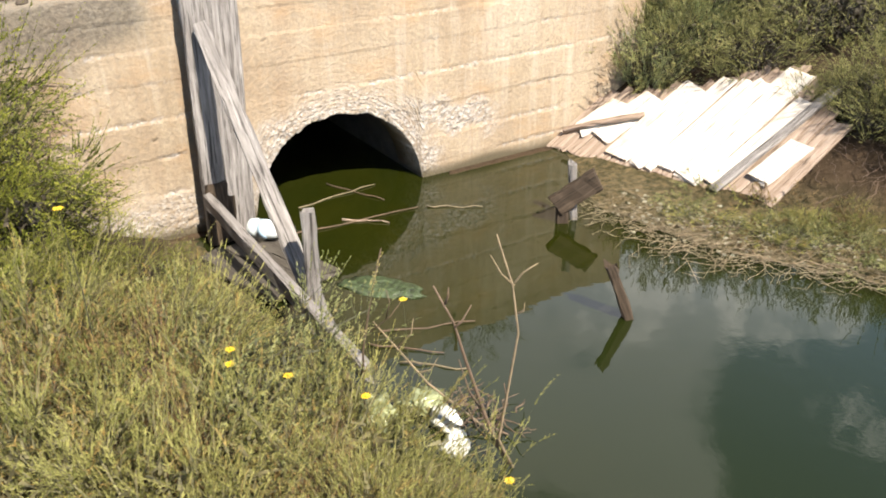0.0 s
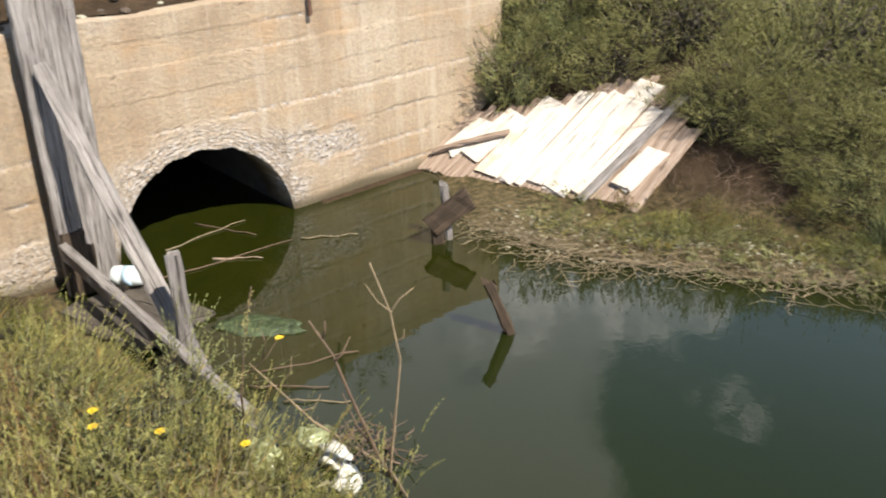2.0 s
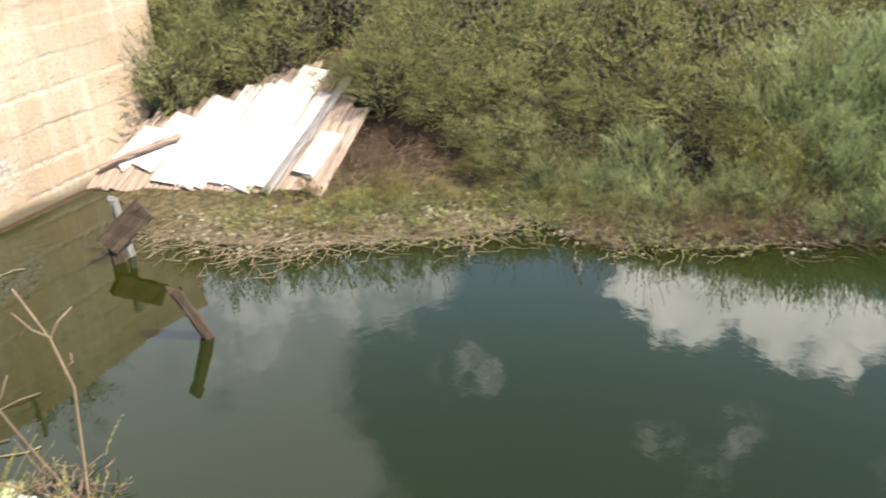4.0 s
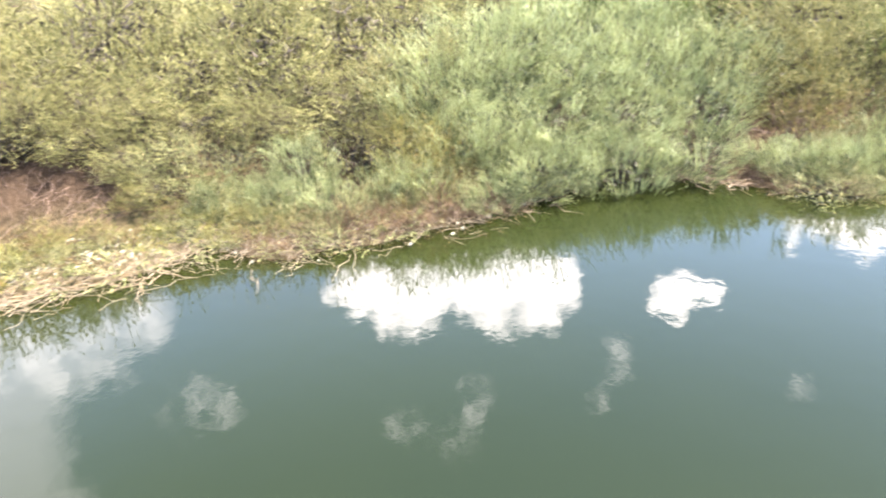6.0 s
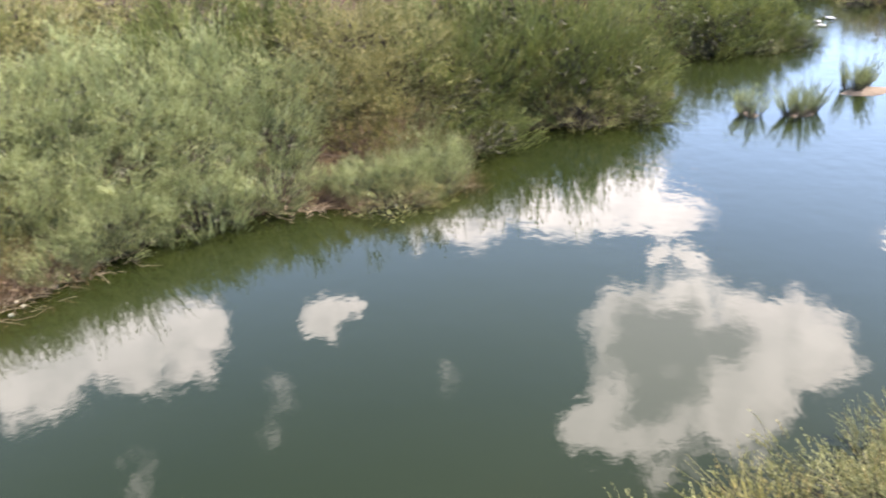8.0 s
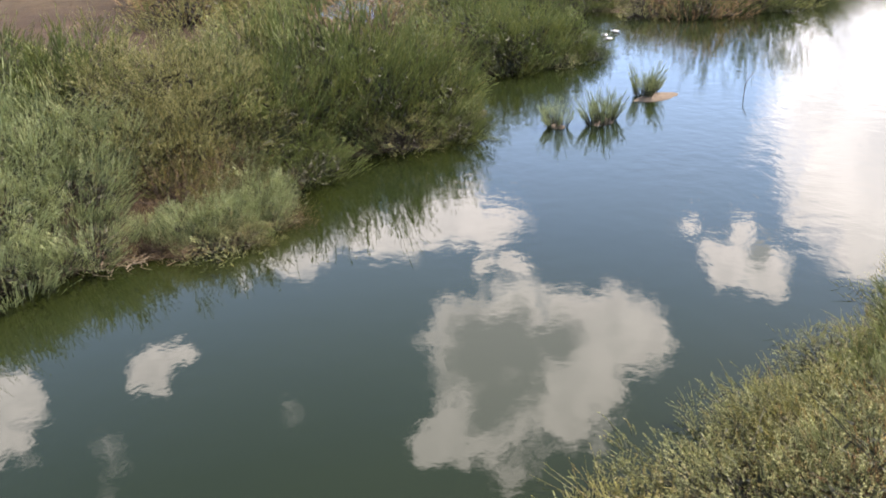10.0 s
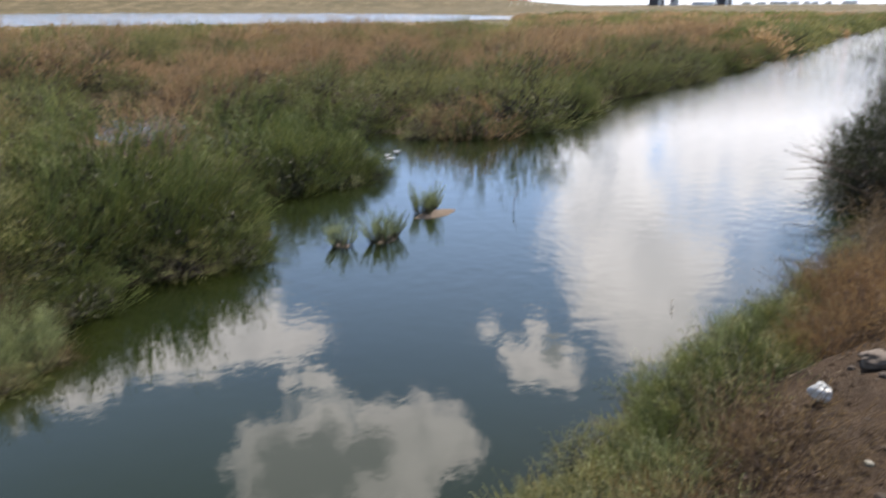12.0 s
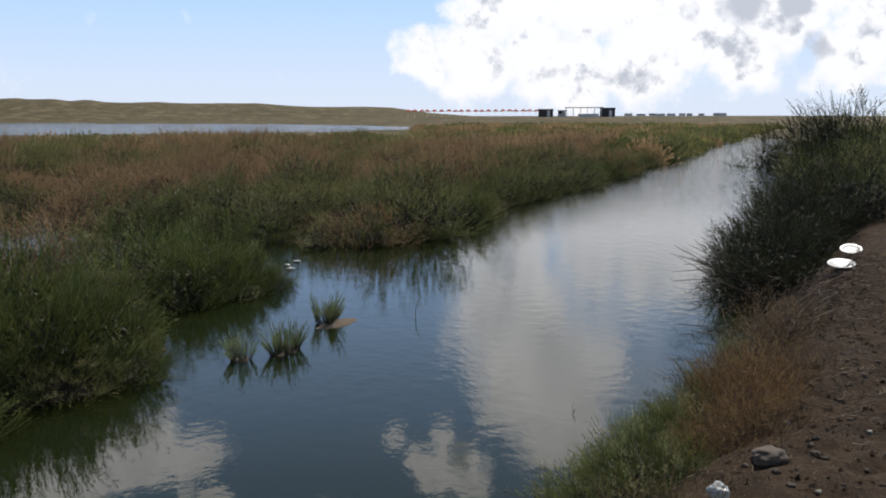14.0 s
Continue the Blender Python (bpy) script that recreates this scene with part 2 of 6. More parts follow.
def concrete():
    def build(nt, b):
        at = coords(nt)
        fine, big = noisy(nt, at, 45.0, 6.0, 0.7), noisy(nt, at, 1.6, 4.0, 0.6)
        streak = noisy(nt, coords(nt, (9, 9, 0.7)), 1.4, 4.0, 0.6)
        col = tint(nt, big, [(0.3, (0.236, 0.174, 0.114)), (0.5, (0.300, 0.237, 0.165)), (0.7, (0.345, 0.290, 0.218))])
        col = mixed(nt, tint(nt, streak, [(0.45, (0.0,) * 3), (0.75, (0.45,) * 3)]), col, (0.1932, 0.1181, 0.07159))
        col = mixed(nt, tint(nt, fine, [(0.35, (0.5,) * 3), (0.6, (0.0,) * 3)]), col, (0.1395, 0.112, 0.09047))
        drip = noisy(nt, coords(nt, (5, 5, 0.35)), 2.2, 5.0, 0.65)
        col = mixed(nt, tint(nt, drip, [(0.54, (0.0,) * 3), (0.70, (0.55,) * 3)]), col, (0.360, 0.320, 0.265))
        rust = noisy(nt, coords(nt, (1, 1, 1.8)), 2.6, 5.0, 0.6)
        col = mixed(nt, tint(nt, rust, [(0.52, (0.0,) * 3), (0.68, (0.45,) * 3)]), col, (0.300, 0.185, 0.095))
        # bare stones where the skin of the cement has gone, by the mesh's own mark
        mark = nt.nodes.new("ShaderNodeAttribute")
        mark.attribute_name = "bare"
        vor = node(nt, "ShaderNodeTexVoronoi", Vector=at, Scale=58.0)
        stone = tint(nt, vor.outputs["Color"], [(0.0, (0.110, 0.088, 0.070)), (0.45, (0.255, 0.228, 0.205)), (1.0, (0.375, 0.360, 0.350))])
        col = mixed(nt, mark.outputs["Fac"], col, stone)
        # soot-grey stain near the coping
        grime = nt.nodes.new("ShaderNodeAttribute")
        grime.attribute_name = "grime"
        col = mixed(nt, grime.outputs["Fac"], col, tint(nt, fine, [(0.35, (0.04, 0.03397, 0.02695)), (0.65, (0.12, 0.1027, 0.08085))]))
        # tide mark
        wet = nt.nodes.new("ShaderNodeAttribute")
        wet.attribute_name = "wet"
        col = mixed(nt, wet.outputs["Fac"], col, (0.07018, 0.05601, 0.03281))
        nt.links.new(col, b.inputs["Base Color"])
        b.inputs["Roughness"].default_value = 0.88
        h = mixed(nt, mark.outputs["Fac"], fine, vor.outputs["Distance"])
        bumped(nt, b, h, 0.7, 0.012)
    return material("weathered_concrete", build)


def earth():
    def build(nt, b):
        at = coords(nt)
        a, f, g = noisy(nt, at, 0.9, 5.0), noisy(nt, at, 22.0, 6.0, 0.75), noisy(nt, at, 140.0, 3.0, 0.7)
        col = tint(nt, a, [(0.3, (0.036, 0.0245, 0.015)), (0.5, (0.066, 0.0445, 0.0275)), (0.7, (0.102, 0.072, 0.046))])
        col = mixed(nt, tint(nt, f, [(0.36, (0.75,) * 3), (0.56, (0.0,) * 3)]), col, (0.060, 0.0405, 0.025))
        vor = node(nt, "ShaderNodeTexVoronoi", Vector=at, Scale=30.0)
        clod = noisy(nt, at, 5.0, 6.0, 0.75)
        col = mixed(nt, tint(nt, clod, [(0.42, (0.8,) * 3), (0.55, (0.0,) * 3)]), col, (0.036, 0.0245, 0.015))
        chip = tint(nt, vor.outputs["Distance"], [(0.0, (0.55,) * 3), (0.22, (0.0,) * 3)])
        col = mixed(nt, chip, col, (0.17, 0.125, 0.085))
        mud = nt.nodes.new("ShaderNodeAttribute")
        mud.attribute_name = "mud"
        col = mixed(nt, mud.outputs["Fac"], col, tint(nt, f, [(0.42, (0.034, 0.034, 0.013)), (0.62, (0.165, 0.122, 0.066))]))
        far = nt.nodes.new("ShaderNodeAttribute")
        far.attribute_name = "marsh"
        m = noisy(nt, coords(nt, (1, 1, 1)), 0.16, 8.0, 0.8)
        col = mixed(nt, far.outputs["Fac"], col, tint(nt, m, [(0.35, (0.050, 0.050, 0.020)), (0.5, (0.092, 0.074, 0.038)), (0.62, (0.165, 0.130, 0.074))]))
        nt.links.new(col, b.inputs["Base Color"])
        nt.links.new(tint(nt, mud.outputs["Fac"], [(0, (0.95,) * 3), (1, (0.45,) * 3)]), b.inputs["Roughness"])
        b.inputs["Specular IOR Level"].default_value = 0.12
        bumped(nt, b, mixed(nt, 0.3, mixed(nt, 0.5, f, clod), g), 1.0, 0.05)
    return material("earth", build)


def water_material():
    def build(nt, b):
        at = coords(nt)
        big = noisy(nt, at, 0.35, 3.0, 0.5)
        col = tint(nt, big, [(0.35, (0.0082, 0.0130, 0.0046)), (0.65, (0.0110, 0.0160, 0.0052))])
        silt = nt.nodes.new("ShaderNodeAttribute")
        silt.attribute_name = "silt"
        cloudy = noisy(nt, at, 2.2, 4.0, 0.6)
        col = mixed(nt, silt.outputs["Fac"], col, tint(nt, cloudy, [(0.3, (0.0085, 0.0115, 0.0014)), (0.7, (0.0135, 0.0150, 0.0018))]))
        nt.links.new(col, b.inputs["Base Color"])
        b.inputs["Roughness"].default_value = 0.015
        b.inputs["IOR"].default_value = 1.5
        b.inputs["Specular IOR Level"].default_value = 0.5
        rip = noisy(nt, coords(nt, (1.0, 1.0, 1.0)), 7.0, 3.0, 0.5)
        swell = noisy(nt, at, 1.3, 2.0, 0.5)
        wind = nt.nodes.new("ShaderNodeAttribute")
        wind.attribute_name = "wind"
        b1 = node(nt, "ShaderNodeBump", Strength=0.07, Distance=0.010, Height=rip)
        b2 = node(nt, "ShaderNodeBump", Strength=0.07, Distance=0.02, Height=swell, Normal=b1.outputs[0])
        chop = noisy(nt, coords(nt, (1.0, 1.0, 1.0)), 5.0, 4.0, 0.6)
        b3 = node(nt, "ShaderNodeBump", Strength=wind.outputs["Fac"], Distance=0.035, Height=chop, Normal=b2.outputs[0])
        nt.links.new(b3.outputs[0], b.inputs["Normal"])
    return material("pond_water", build)


CONCRETE, EARTH, WATER = concrete(), earth(), water_material()
GREY_WOOD = wood("grey_weathered_wood", (0.070, 0.060, 0.055), (0.215, 0.198, 0.190), (0.350, 0.332, 0.320), 1.4)
DARK_WOOD = wood("dark_wet_wood", (0.018, 0.013, 0.0091), (0.049, 0.034, 0.023), (0.104, 0.075, 0.052))
WET_WOOD = wood("soaked_grey_wood", (0.026, 0.021, 0.017), (0.066, 0.057, 0.047), (0.115, 0.102, 0.088))
PALE_WOOD = wood("sun_bleached_wood", (0.360, 0.305, 0.260), (0.560, 0.520, 0.470), (0.640, 0.610, 0.565), 0.5, (0.408, 0.297, 0.128))
PINK_WOOD = wood("bare_plank_wood", (0.128, 0.085, 0.060), (0.281, 0.212, 0.166), (0.383, 0.319, 0.268), 1.0)
TWIG = plain("dry_twig", (0.176, 0.130, 0.081), 0.8, 0.35, 20.0)
TWIG_DARK = plain("dark_twig", (0.085, 0.055, 0.036), 0.8, 0.35, 20.0)
STRAW = plain("wet_straw", (0.150, 0.118, 0.072), 0.7, 0.45, 30.0)
RUST = plain("rusted_iron", (0.065, 0.029, 0.016), 0.8, 0.4, 30.0, 0.004)
WHITE_PLASTIC = plain("white_plastic", (0.47, 0.47, 0.44), 0.35, 0.08, 6.0)
BAG_GREEN = plain("green_mesh_sack", (0.038, 0.056, 0.024), 0.4, 0.85, 34.0, 0.03)
STONE = plain("field_stone", (0.085, 0.064, 0.046), 0.85, 0.35, 9.0, 0.01)
YELLOW = plain("yellow_petals", (0.488, 0.338, 0.013), 0.55, 0.1, 30.0)
FOAM_BIT = plain("pale_scum", (0.260, 0.245, 0.185), 0.6, 0.5, 25.0)
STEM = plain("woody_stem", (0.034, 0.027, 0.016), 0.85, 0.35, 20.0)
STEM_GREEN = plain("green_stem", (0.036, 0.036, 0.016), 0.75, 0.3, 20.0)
STEM_STRAW = plain("straw_stem", (0.105, 0.092, 0.042), 0.75, 0.3, 20.0)
LEAF_OLIVE = leaf("olive_leaf", (0.129, 0.131, 0.044), (0.228, 0.223, 0.081), (0.320, 0.308, 0.124), (0.332, 0.285, 0.141), 0.26)
LEAF_SAGE = leaf("sage_leaf", (0.165, 0.203, 0.083), (0.298, 0.336, 0.150), (0.407, 0.447, 0.217), (0.422, 0.407, 0.195), 0.22)
LEAF_DEEP = leaf("deep_green_leaf", (0.075, 0.103, 0.027), (0.142, 0.172, 0.046), (0.223, 0.247, 0.075), (0.247, 0.217, 0.070), 0.16)
LEAF_STRAW = leaf("straw_green_leaf", (0.107, 0.113, 0.031), (0.242, 0.237, 0.070), (0.363, 0.341, 0.121), (0.372, 0.248, 0.085), 0.42)
LEAF_BROWN = leaf("withered_leaf", (0.079, 0.051, 0.025), (0.180, 0.121, 0.059), (0.268, 0.193, 0.097), (0.302, 0.238, 0.129), 0.40)
LEAF_GOLD = leaf("golden_dry_leaf", (0.150, 0.080, 0.030), (0.300, 0.175, 0.068), (0.420, 0.280, 0.120), (0.180, 0.075, 0.030), 0.4)
LEAF_HEATH = leaf("heath_leaf", (0.074, 0.083, 0.032), (0.227, 0.238, 0.098), (0.324, 0.326, 0.143), (0.348, 0.280, 0.118), 0.22)
# this dark leaf colour carries the shade of scrub seen against the sun
LEAF_BACKLIT = leaf("backlit_scrub_leaf", (0.018, 0.023, 0.009), (0.036, 0.043, 0.018), (0.062, 0.068, 0.029), (0.075, 0.064, 0.030), 0.27)
LEAF_RUST = leaf("rust_scrub_leaf", (0.229, 0.148, 0.074), (0.312, 0.205, 0.108), (0.395, 0.278, 0.144), (0.403, 0.304, 0.161), 0.42)
LEAF_FAR_GREEN = leaf("far_green_leaf", (0.155, 0.151, 0.054), (0.216, 0.204, 0.076), (0.271, 0.251, 0.100), (0.288, 0.233, 0.100), 0.42)
LEAF_FAR_SAGE = leaf("far_sage_leaf", (0.102, 0.116, 0.040), (0.149, 0.158, 0.058), (0.199, 0.201, 0.078), (0.215, 0.185, 0.073), 0.34)
LEAF_JUNIPER = leaf("bright_scrub_leaf", (0.062, 0.075, 0.010), (0.156, 0.175, 0.025), (0.279, 0.279, 0.048), None, 0.42)


# ------------------------------------------------------------------ building blocks
def mesh_object(name, verts, faces, mat, parent=None, smooth=False):
    me = bpy.data.meshes.new(name)
    me.from_pydata(verts if isinstance(verts, list) else verts.tolist(), [], faces if isinstance(faces, list) else faces.tolist())
    me.materials.append(mat)
    if smooth:
        me.polygons.foreach_set("use_smooth", [True] * len(me.polygons))
    me.update()
    ob = new(name, me)
    ob.parent = parent
    return ob


def part(name, bm, mat, parent=None, label="", smooth=False):
    me = bpy.data.meshes.new(name)
    bmesh.ops.recalc_face_normals(bm, faces=bm.faces)
    bm.to_mesh(me)
    bm.free()
    me.materials.append(mat)
    if smooth:
        me.polygons.foreach_set("use_smooth", [True] * len(me.polygons))
    ob = new(name, me)
    ob.parent = parent
    if label:
        ob["label"] = label
    return ob


def thing(name, place, label, category, group="", turn=0.0):
    e = new(name)
    e.empty_display_size = 0.1
    e.matrix_world = pose(*place, 0, 0, turn)
    return tagged(e, label, category, group)


def frame_of(a, b, up=(0, 0, 1), roll=0.0):
    """A pose at a whose x runs to b."""
    a, b = Vector(a), Vector(b)
    x = (b - a).normalized()
    y = Vector(up).cross(x)
    if y.length < 1e-3:
        y = Vector((0, 1, 0)).cross(x)
    y.normalize()
    m = Matrix((x, y, x.cross(y))).transposed().to_4x4()
    return Matrix.Translation(a) @ m @ Matrix.Rotation(radians(roll), 4, "X")


def board_bm(length, width, thick, rng, cuts=8, wear=0.006, ragged=0.02, bow=0.0):
    """A worn board along x: bevelled, a little bowed, with ragged ends."""
    rings = []
    bm = bmesh.new()
    c = min(width, thick) * 0.18
    prof = [(-width / 2 + c, -thick / 2), (width / 2 - c, -thick / 2), (width / 2, -thick / 2 + c), (width / 2, thick / 2 - c),
            (width / 2 - c, thick / 2), (-width / 2 + c, thick / 2), (-width / 2, thick / 2 - c), (-width / 2, -thick / 2 + c)]
    for i in range(cuts + 1):
        t = i / cuts
        ring = []
        for y, z in prof:
            x = t * length
            if i in (0, cuts):
                x += rng.uniform(-ragged, ragged)
            ring.append(bm.verts.new((x, y + rng.uniform(-wear, wear), z + rng.uniform(-wear, wear) * 0.6 + bow * math.sin(t * math.pi))))
        rings.append(ring)
    for r0, r1 in zip(rings, rings[1:]):
        for k in range(8):
            bm.faces.new((r0[k], r0[(k + 1) % 8], r1[(k + 1) % 8], r1[k]))
    bm.faces.new(rings[0])
    bm.faces.new(rings[-1][::-1])
    return bm


def board(name, a, b, width, thick, mat, seed, parent=None, roll=0.0, up=(0, 0, 1), **kw):
    """A board laid from a to b, as a part of parent or a thing of its own."""
    a, b = Vector(a), Vector(b)
    ob = part(name, board_bm((b - a).length, width, thick, random.Random(seed), **kw), mat)
    ob.matrix_world = frame_of(a, b, up, roll)
    if parent:
        ob.parent = parent
        ob.matrix_parent_inverse = parent.matrix_world.inverted()
    return ob


def tube_data(paths, sides=5):
    """Tapering tubes: each path is a list of (place, radius)."""
    V, F = [], []
    for path in paths:
        base = len(V)
        pts = [Vector(p) for p, _ in path]
        for i, (p, r) in enumerate(path):
            d = (pts[min(i + 1, len(pts) - 1)] - pts[max(i - 1, 0)]).normalized()
            s = d.cross(Vector((0.31, 0.22, 0.92)))
            s = s.normalized() if s.length > 1e-4 else Vector((1, 0, 0))
            q = d.cross(s)
            for k in range(sides):
                a = 2 * math.pi * k / sides
                V.append(tuple(pts[i] + (s * math.cos(a) + q * math.sin(a)) * r))
        for i in range(len(path) - 1):
            for k in range(sides):
                a, b = base + i * sides + k, base + i * sides + (k + 1) % sides
                F.append((a, b, b + sides, a + sides))
        F.append(tuple(base + k for k in range(sides))[::-1])
        F.append(tuple(base + (len(path) - 1) * sides + k for k in range(sides)))
    return V, F


def crooked(a, b, r0, r1, rng, n=6, wob=0.02):
    a, b = Vector(a), Vector(b)
    out = []
    for i in range(n + 1):
        t = i / n
        j = 0 if i in (0, n) else wob
        out.append((a.lerp(b, t) + Vector((rng.uniform(-j, j), rng.uniform(-j, j), rng.uniform(-j, j) * 0.5)), r0 + (r1 - r0) * t))
    return out


# ------------------------------------------------------------------ plants
def norm(v):
    return v / np.maximum(np.linalg.norm(v, axis=-1, keepdims=True), 1e-9)


def spray(seed, n, rad, h0, h1, lean, nleaf, ll, lw, stem=0.004, curve=0.15, droop=0.1, start=0.15, spread=0.6, jitter=0.25, plumes=26, hug=0.75, dome=0.30):
    """Stems rising from a patch of ground, each set with small leaves. Returns verts and faces of the stems and of the leaves."""
    rng = np.random.default_rng(seed)
    K = 4
    g = rng.integers(0, plumes, n)
    th = rng.uniform(0, 2 * np.pi, plumes)[g] + rng.normal(0, 0.16, n)
    rr = np.clip(np.sqrt(rng.uniform(0, 1, plumes))[g] + rng.normal(0, 0.07, n), 0.02, 1.1)
    out = np.stack([np.cos(th), np.sin(th), 0 * th], -1)
    base = out * (rr * rad * spread)[:, None]
    tilt = lean * rr + rng.normal(0, jitter, plumes)[g] + rng.normal(0, jitter * 0.45, n)
    side = rng.normal(0, jitter * 0.6, plumes)[g] + rng.normal(0, jitter * 0.4, n)
    across = np.stack([-out[:, 1], out[:, 0], 0 * th], -1)
    d = norm(out * np.sin(tilt)[:, None] + across * np.sin(side)[:, None] + np.array([0, 0, 1]) * np.cos(tilt)[:, None])
    L = rng.uniform(h0, h1, plumes)[g] * rng.uniform(0.6, 1.08, n) * (1 - dome * rr**2)
    bend = out * curve + np.array([0, 0, -droop]) + rng.normal(0, 0.06, (n, 3))

    def at(t):
        return base[:, None] + L[:, None, None] * (d[:, None] * t[..., None] + bend[:, None] * (t**2)[..., None])

    tk = np.tile(np.linspace(0, 1, K), (n, 1))
    P = at(tk)
    w = norm(np.cross(d, rng.normal(0, 1, (n, 3))))
    wid = stem * (1 - 0.8 * tk)[..., None]
    SV = np.stack([P - w[:, None] * wid, P + w[:, None] * wid], 2).reshape(-1, 3)
    i = (np.arange(n)[:, None] * K + np.arange(K - 1)) * 2
    SF = np.stack([i, i + 1, i + 3, i + 2], -1).reshape(-1, 4)
    tj = start + (1 - start) * np.sqrt(rng.uniform(0, 1, (n, nleaf)))
    Q = at(tj)
    tan = norm(d[:, None] + 2 * bend[:, None] * tj[..., None])
    ld = norm(tan * hug + rng.normal(0, 0.5, (n, nleaf, 3)))
    ls = norm(np.cross(ld, rng.normal(0, 1, (n, nleaf, 3))))
    size = rng.uniform(0.6, 1.3, (n, nleaf, 1))
    tip, half = ld * ll * size, ls * lw * size
    LV = np.stack([Q + half, Q + tip, Q - half], 2).reshape(-1, 3)
    m = np.arange(n * nleaf)[:, None] * 3
    return SV, SF, LV, m + np.arange(3), np.repeat(np.clip(rng.normal(0.5, 0.25, plumes)[g] * 0.6 + rng.uniform(0, 0.4, n), 0, 1), nleaf)


def bush(seed, R, H, clumps, per, length, nleaf, ll, lw, up=0.5, fan=0.35, arch=0.1, hug=1.4, lump=0.16, inner=420, under=0.72, wild=0.22, gather=0.35, dead=0.0):
    """A rounded bush: branch ends spaced over a lumpy dome, each a fan of leafy shoots, over stems and a heart of dark
    slivers added as inner shade.
    Returns verts and faces of stems and leaves, and a tone number for each leaf, darkened towards the shoot's base."""
    rng = np.random.default_rng(seed)

    def shell(n, lo):
        u = norm(rng.normal(0, 1, (n, 3)))
        u[:, 2] = np.abs(u[:, 2])
        k = 0
        for j in range(5):
            way, f, ph = norm(np.random.default_rng(seed * 7 + j).normal(0, 1, 3)), 3.0 + 1.6 * j, seed + 1.7 * j
            k = k + np.sin(u @ way * f + ph)
        r = (1 + lump * k / 1.8) * (1 - (1 - lo) * rng.uniform(0, 1, n) ** 1.7)
        foot = np.clip(u[:, 2] / 0.4, 0, 1)
        wide = R * (under + (1 - under) * foot) * np.sqrt(np.maximum(1 - u[:, 2] ** 2.6, 0.02)) / np.sqrt(np.maximum(1 - u[:, 2] ** 2, 0.02))
        return u, np.stack([u[:, 0] * wide * r, u[:, 1] * wide * r, 0.03 + u[:, 2] ** 0.85 * H * r], -1)

    # branch ends, kept apart from one another so that shade gathers between them
    u, C = shell(clumps * 8, 0.72)
    pick = [0]
    near = np.linalg.norm(C - C[0], axis=1)
    for _ in range(clumps - 1):
        k = int(np.argmax(near * rng.uniform(0.75, 1.0, len(near))))
        pick.append(k)
        near = np.minimum(near, np.linalg.norm(C - C[k], axis=1))
    u, C = u[pick], C[pick]
    dc = norm(np.array([0, 0, up]) + u * (1 - up) + rng.normal(0, wild, (clumps, 3)))
    lc, hue = length * rng.uniform(0.7, 1.25, clumps), rng.uniform(0, 1, clumps)
    n = clumps * per
    g = np.repeat(np.arange(clumps), per)
    off = rng.normal(0, 1, (n, 3))
    d = norm(dc[g] + off * fan)
    L = lc[g] * rng.uniform(0.55, 1.1, n)
    P = C[g] - dc[g] * (lc[g] * 0.62)[:, None] + off * (gather * fan * lc[g])[:, None]
    P[:, 2] = np.maximum(P[:, 2], 0.01)
    bend = u[g] * np.array([1, 1, 0]) * arch + np.array([0, 0, -0.35 * abs(arch)]) + rng.normal(0, 0.13, (clumps, 3))[g] + rng.normal(0, 0.04, (n, 3))
    t = 1 - rng.uniform(0, 0.86, (n, nleaf)) ** 1.15
    at = lambda t: P[:, None] + L[:, None, None] * (d[:, None] * t[..., None] + bend[:, None] * (t**2)[..., None])
    Q = at(t)
    tan = norm(d[:, None] + 2 * bend[:, None] * t[..., None])
    ld = norm(tan * hug + rng.normal(0, 0.55, (n, nleaf, 3)))
    ls = norm(np.cross(ld, u[g][:, None] * 0.9 + np.array([0, 0, 0.5]) + rng.normal(0, 0.45, (n, nleaf, 3))))
    sz = (rng.uniform(0.7, 1.3, (n, nleaf)) * (1.2 - 0.55 * t))[..., None]
    LV = np.stack([Q + ls * lw * sz, Q + ld * ll * sz, Q - ls * lw * sz], 2).reshape(-1, 3)
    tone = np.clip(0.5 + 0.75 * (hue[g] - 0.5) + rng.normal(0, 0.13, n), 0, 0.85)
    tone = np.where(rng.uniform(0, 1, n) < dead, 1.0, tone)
    # shade painted along the shoot: dark at its base, light at the tip
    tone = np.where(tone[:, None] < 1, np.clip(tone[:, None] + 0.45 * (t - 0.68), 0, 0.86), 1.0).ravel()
    # shoots, and the stems that carry the branch ends
    tk = np.tile(np.array([0.0, 0.5, 1.0]), (n, 1))
    S = at(tk)
    sd = norm(np.cross(d, rng.normal(0, 1, (n, 3))))[:, None] * (0.0016 * (1.1 - tk))[..., None]
    SV = np.stack([S - sd, S + sd], 2).reshape(-1, 3)
    i = (np.arange(n)[:, None] * 3 + np.arange(2)) * 2
    SF = np.stack([i, i + 1, i + 3, i + 2], -1).reshape(-1, 4).tolist()
    a = np.stack([*(rng.normal(0, R * 0.14, (2, clumps))), np.zeros(clumps)], -1)
    e = C - dc * (lc * 0.5)[:, None]
    m = (a + e) / 2 + np.array([0, 0, 0.06 * H]) + rng.normal(0, 0.03, (clumps, 3))
    sd = norm(np.cross(e - a, rng.normal(0, 1, (clumps, 3)))) * 0.005
    i = np.arange(clumps)[:, None] * 6 + len(SV)
    SF += np.concatenate([i + np.array([0, 1, 3, 2]), i + np.array([2, 3, 5, 4])]).tolist()
    SV = np.concatenate([SV, np.stack([a - sd, a + sd, m - sd * 0.7, m + sd * 0.7, e - sd * 0.4, e + sd * 0.4], 1).reshape(-1, 3)])
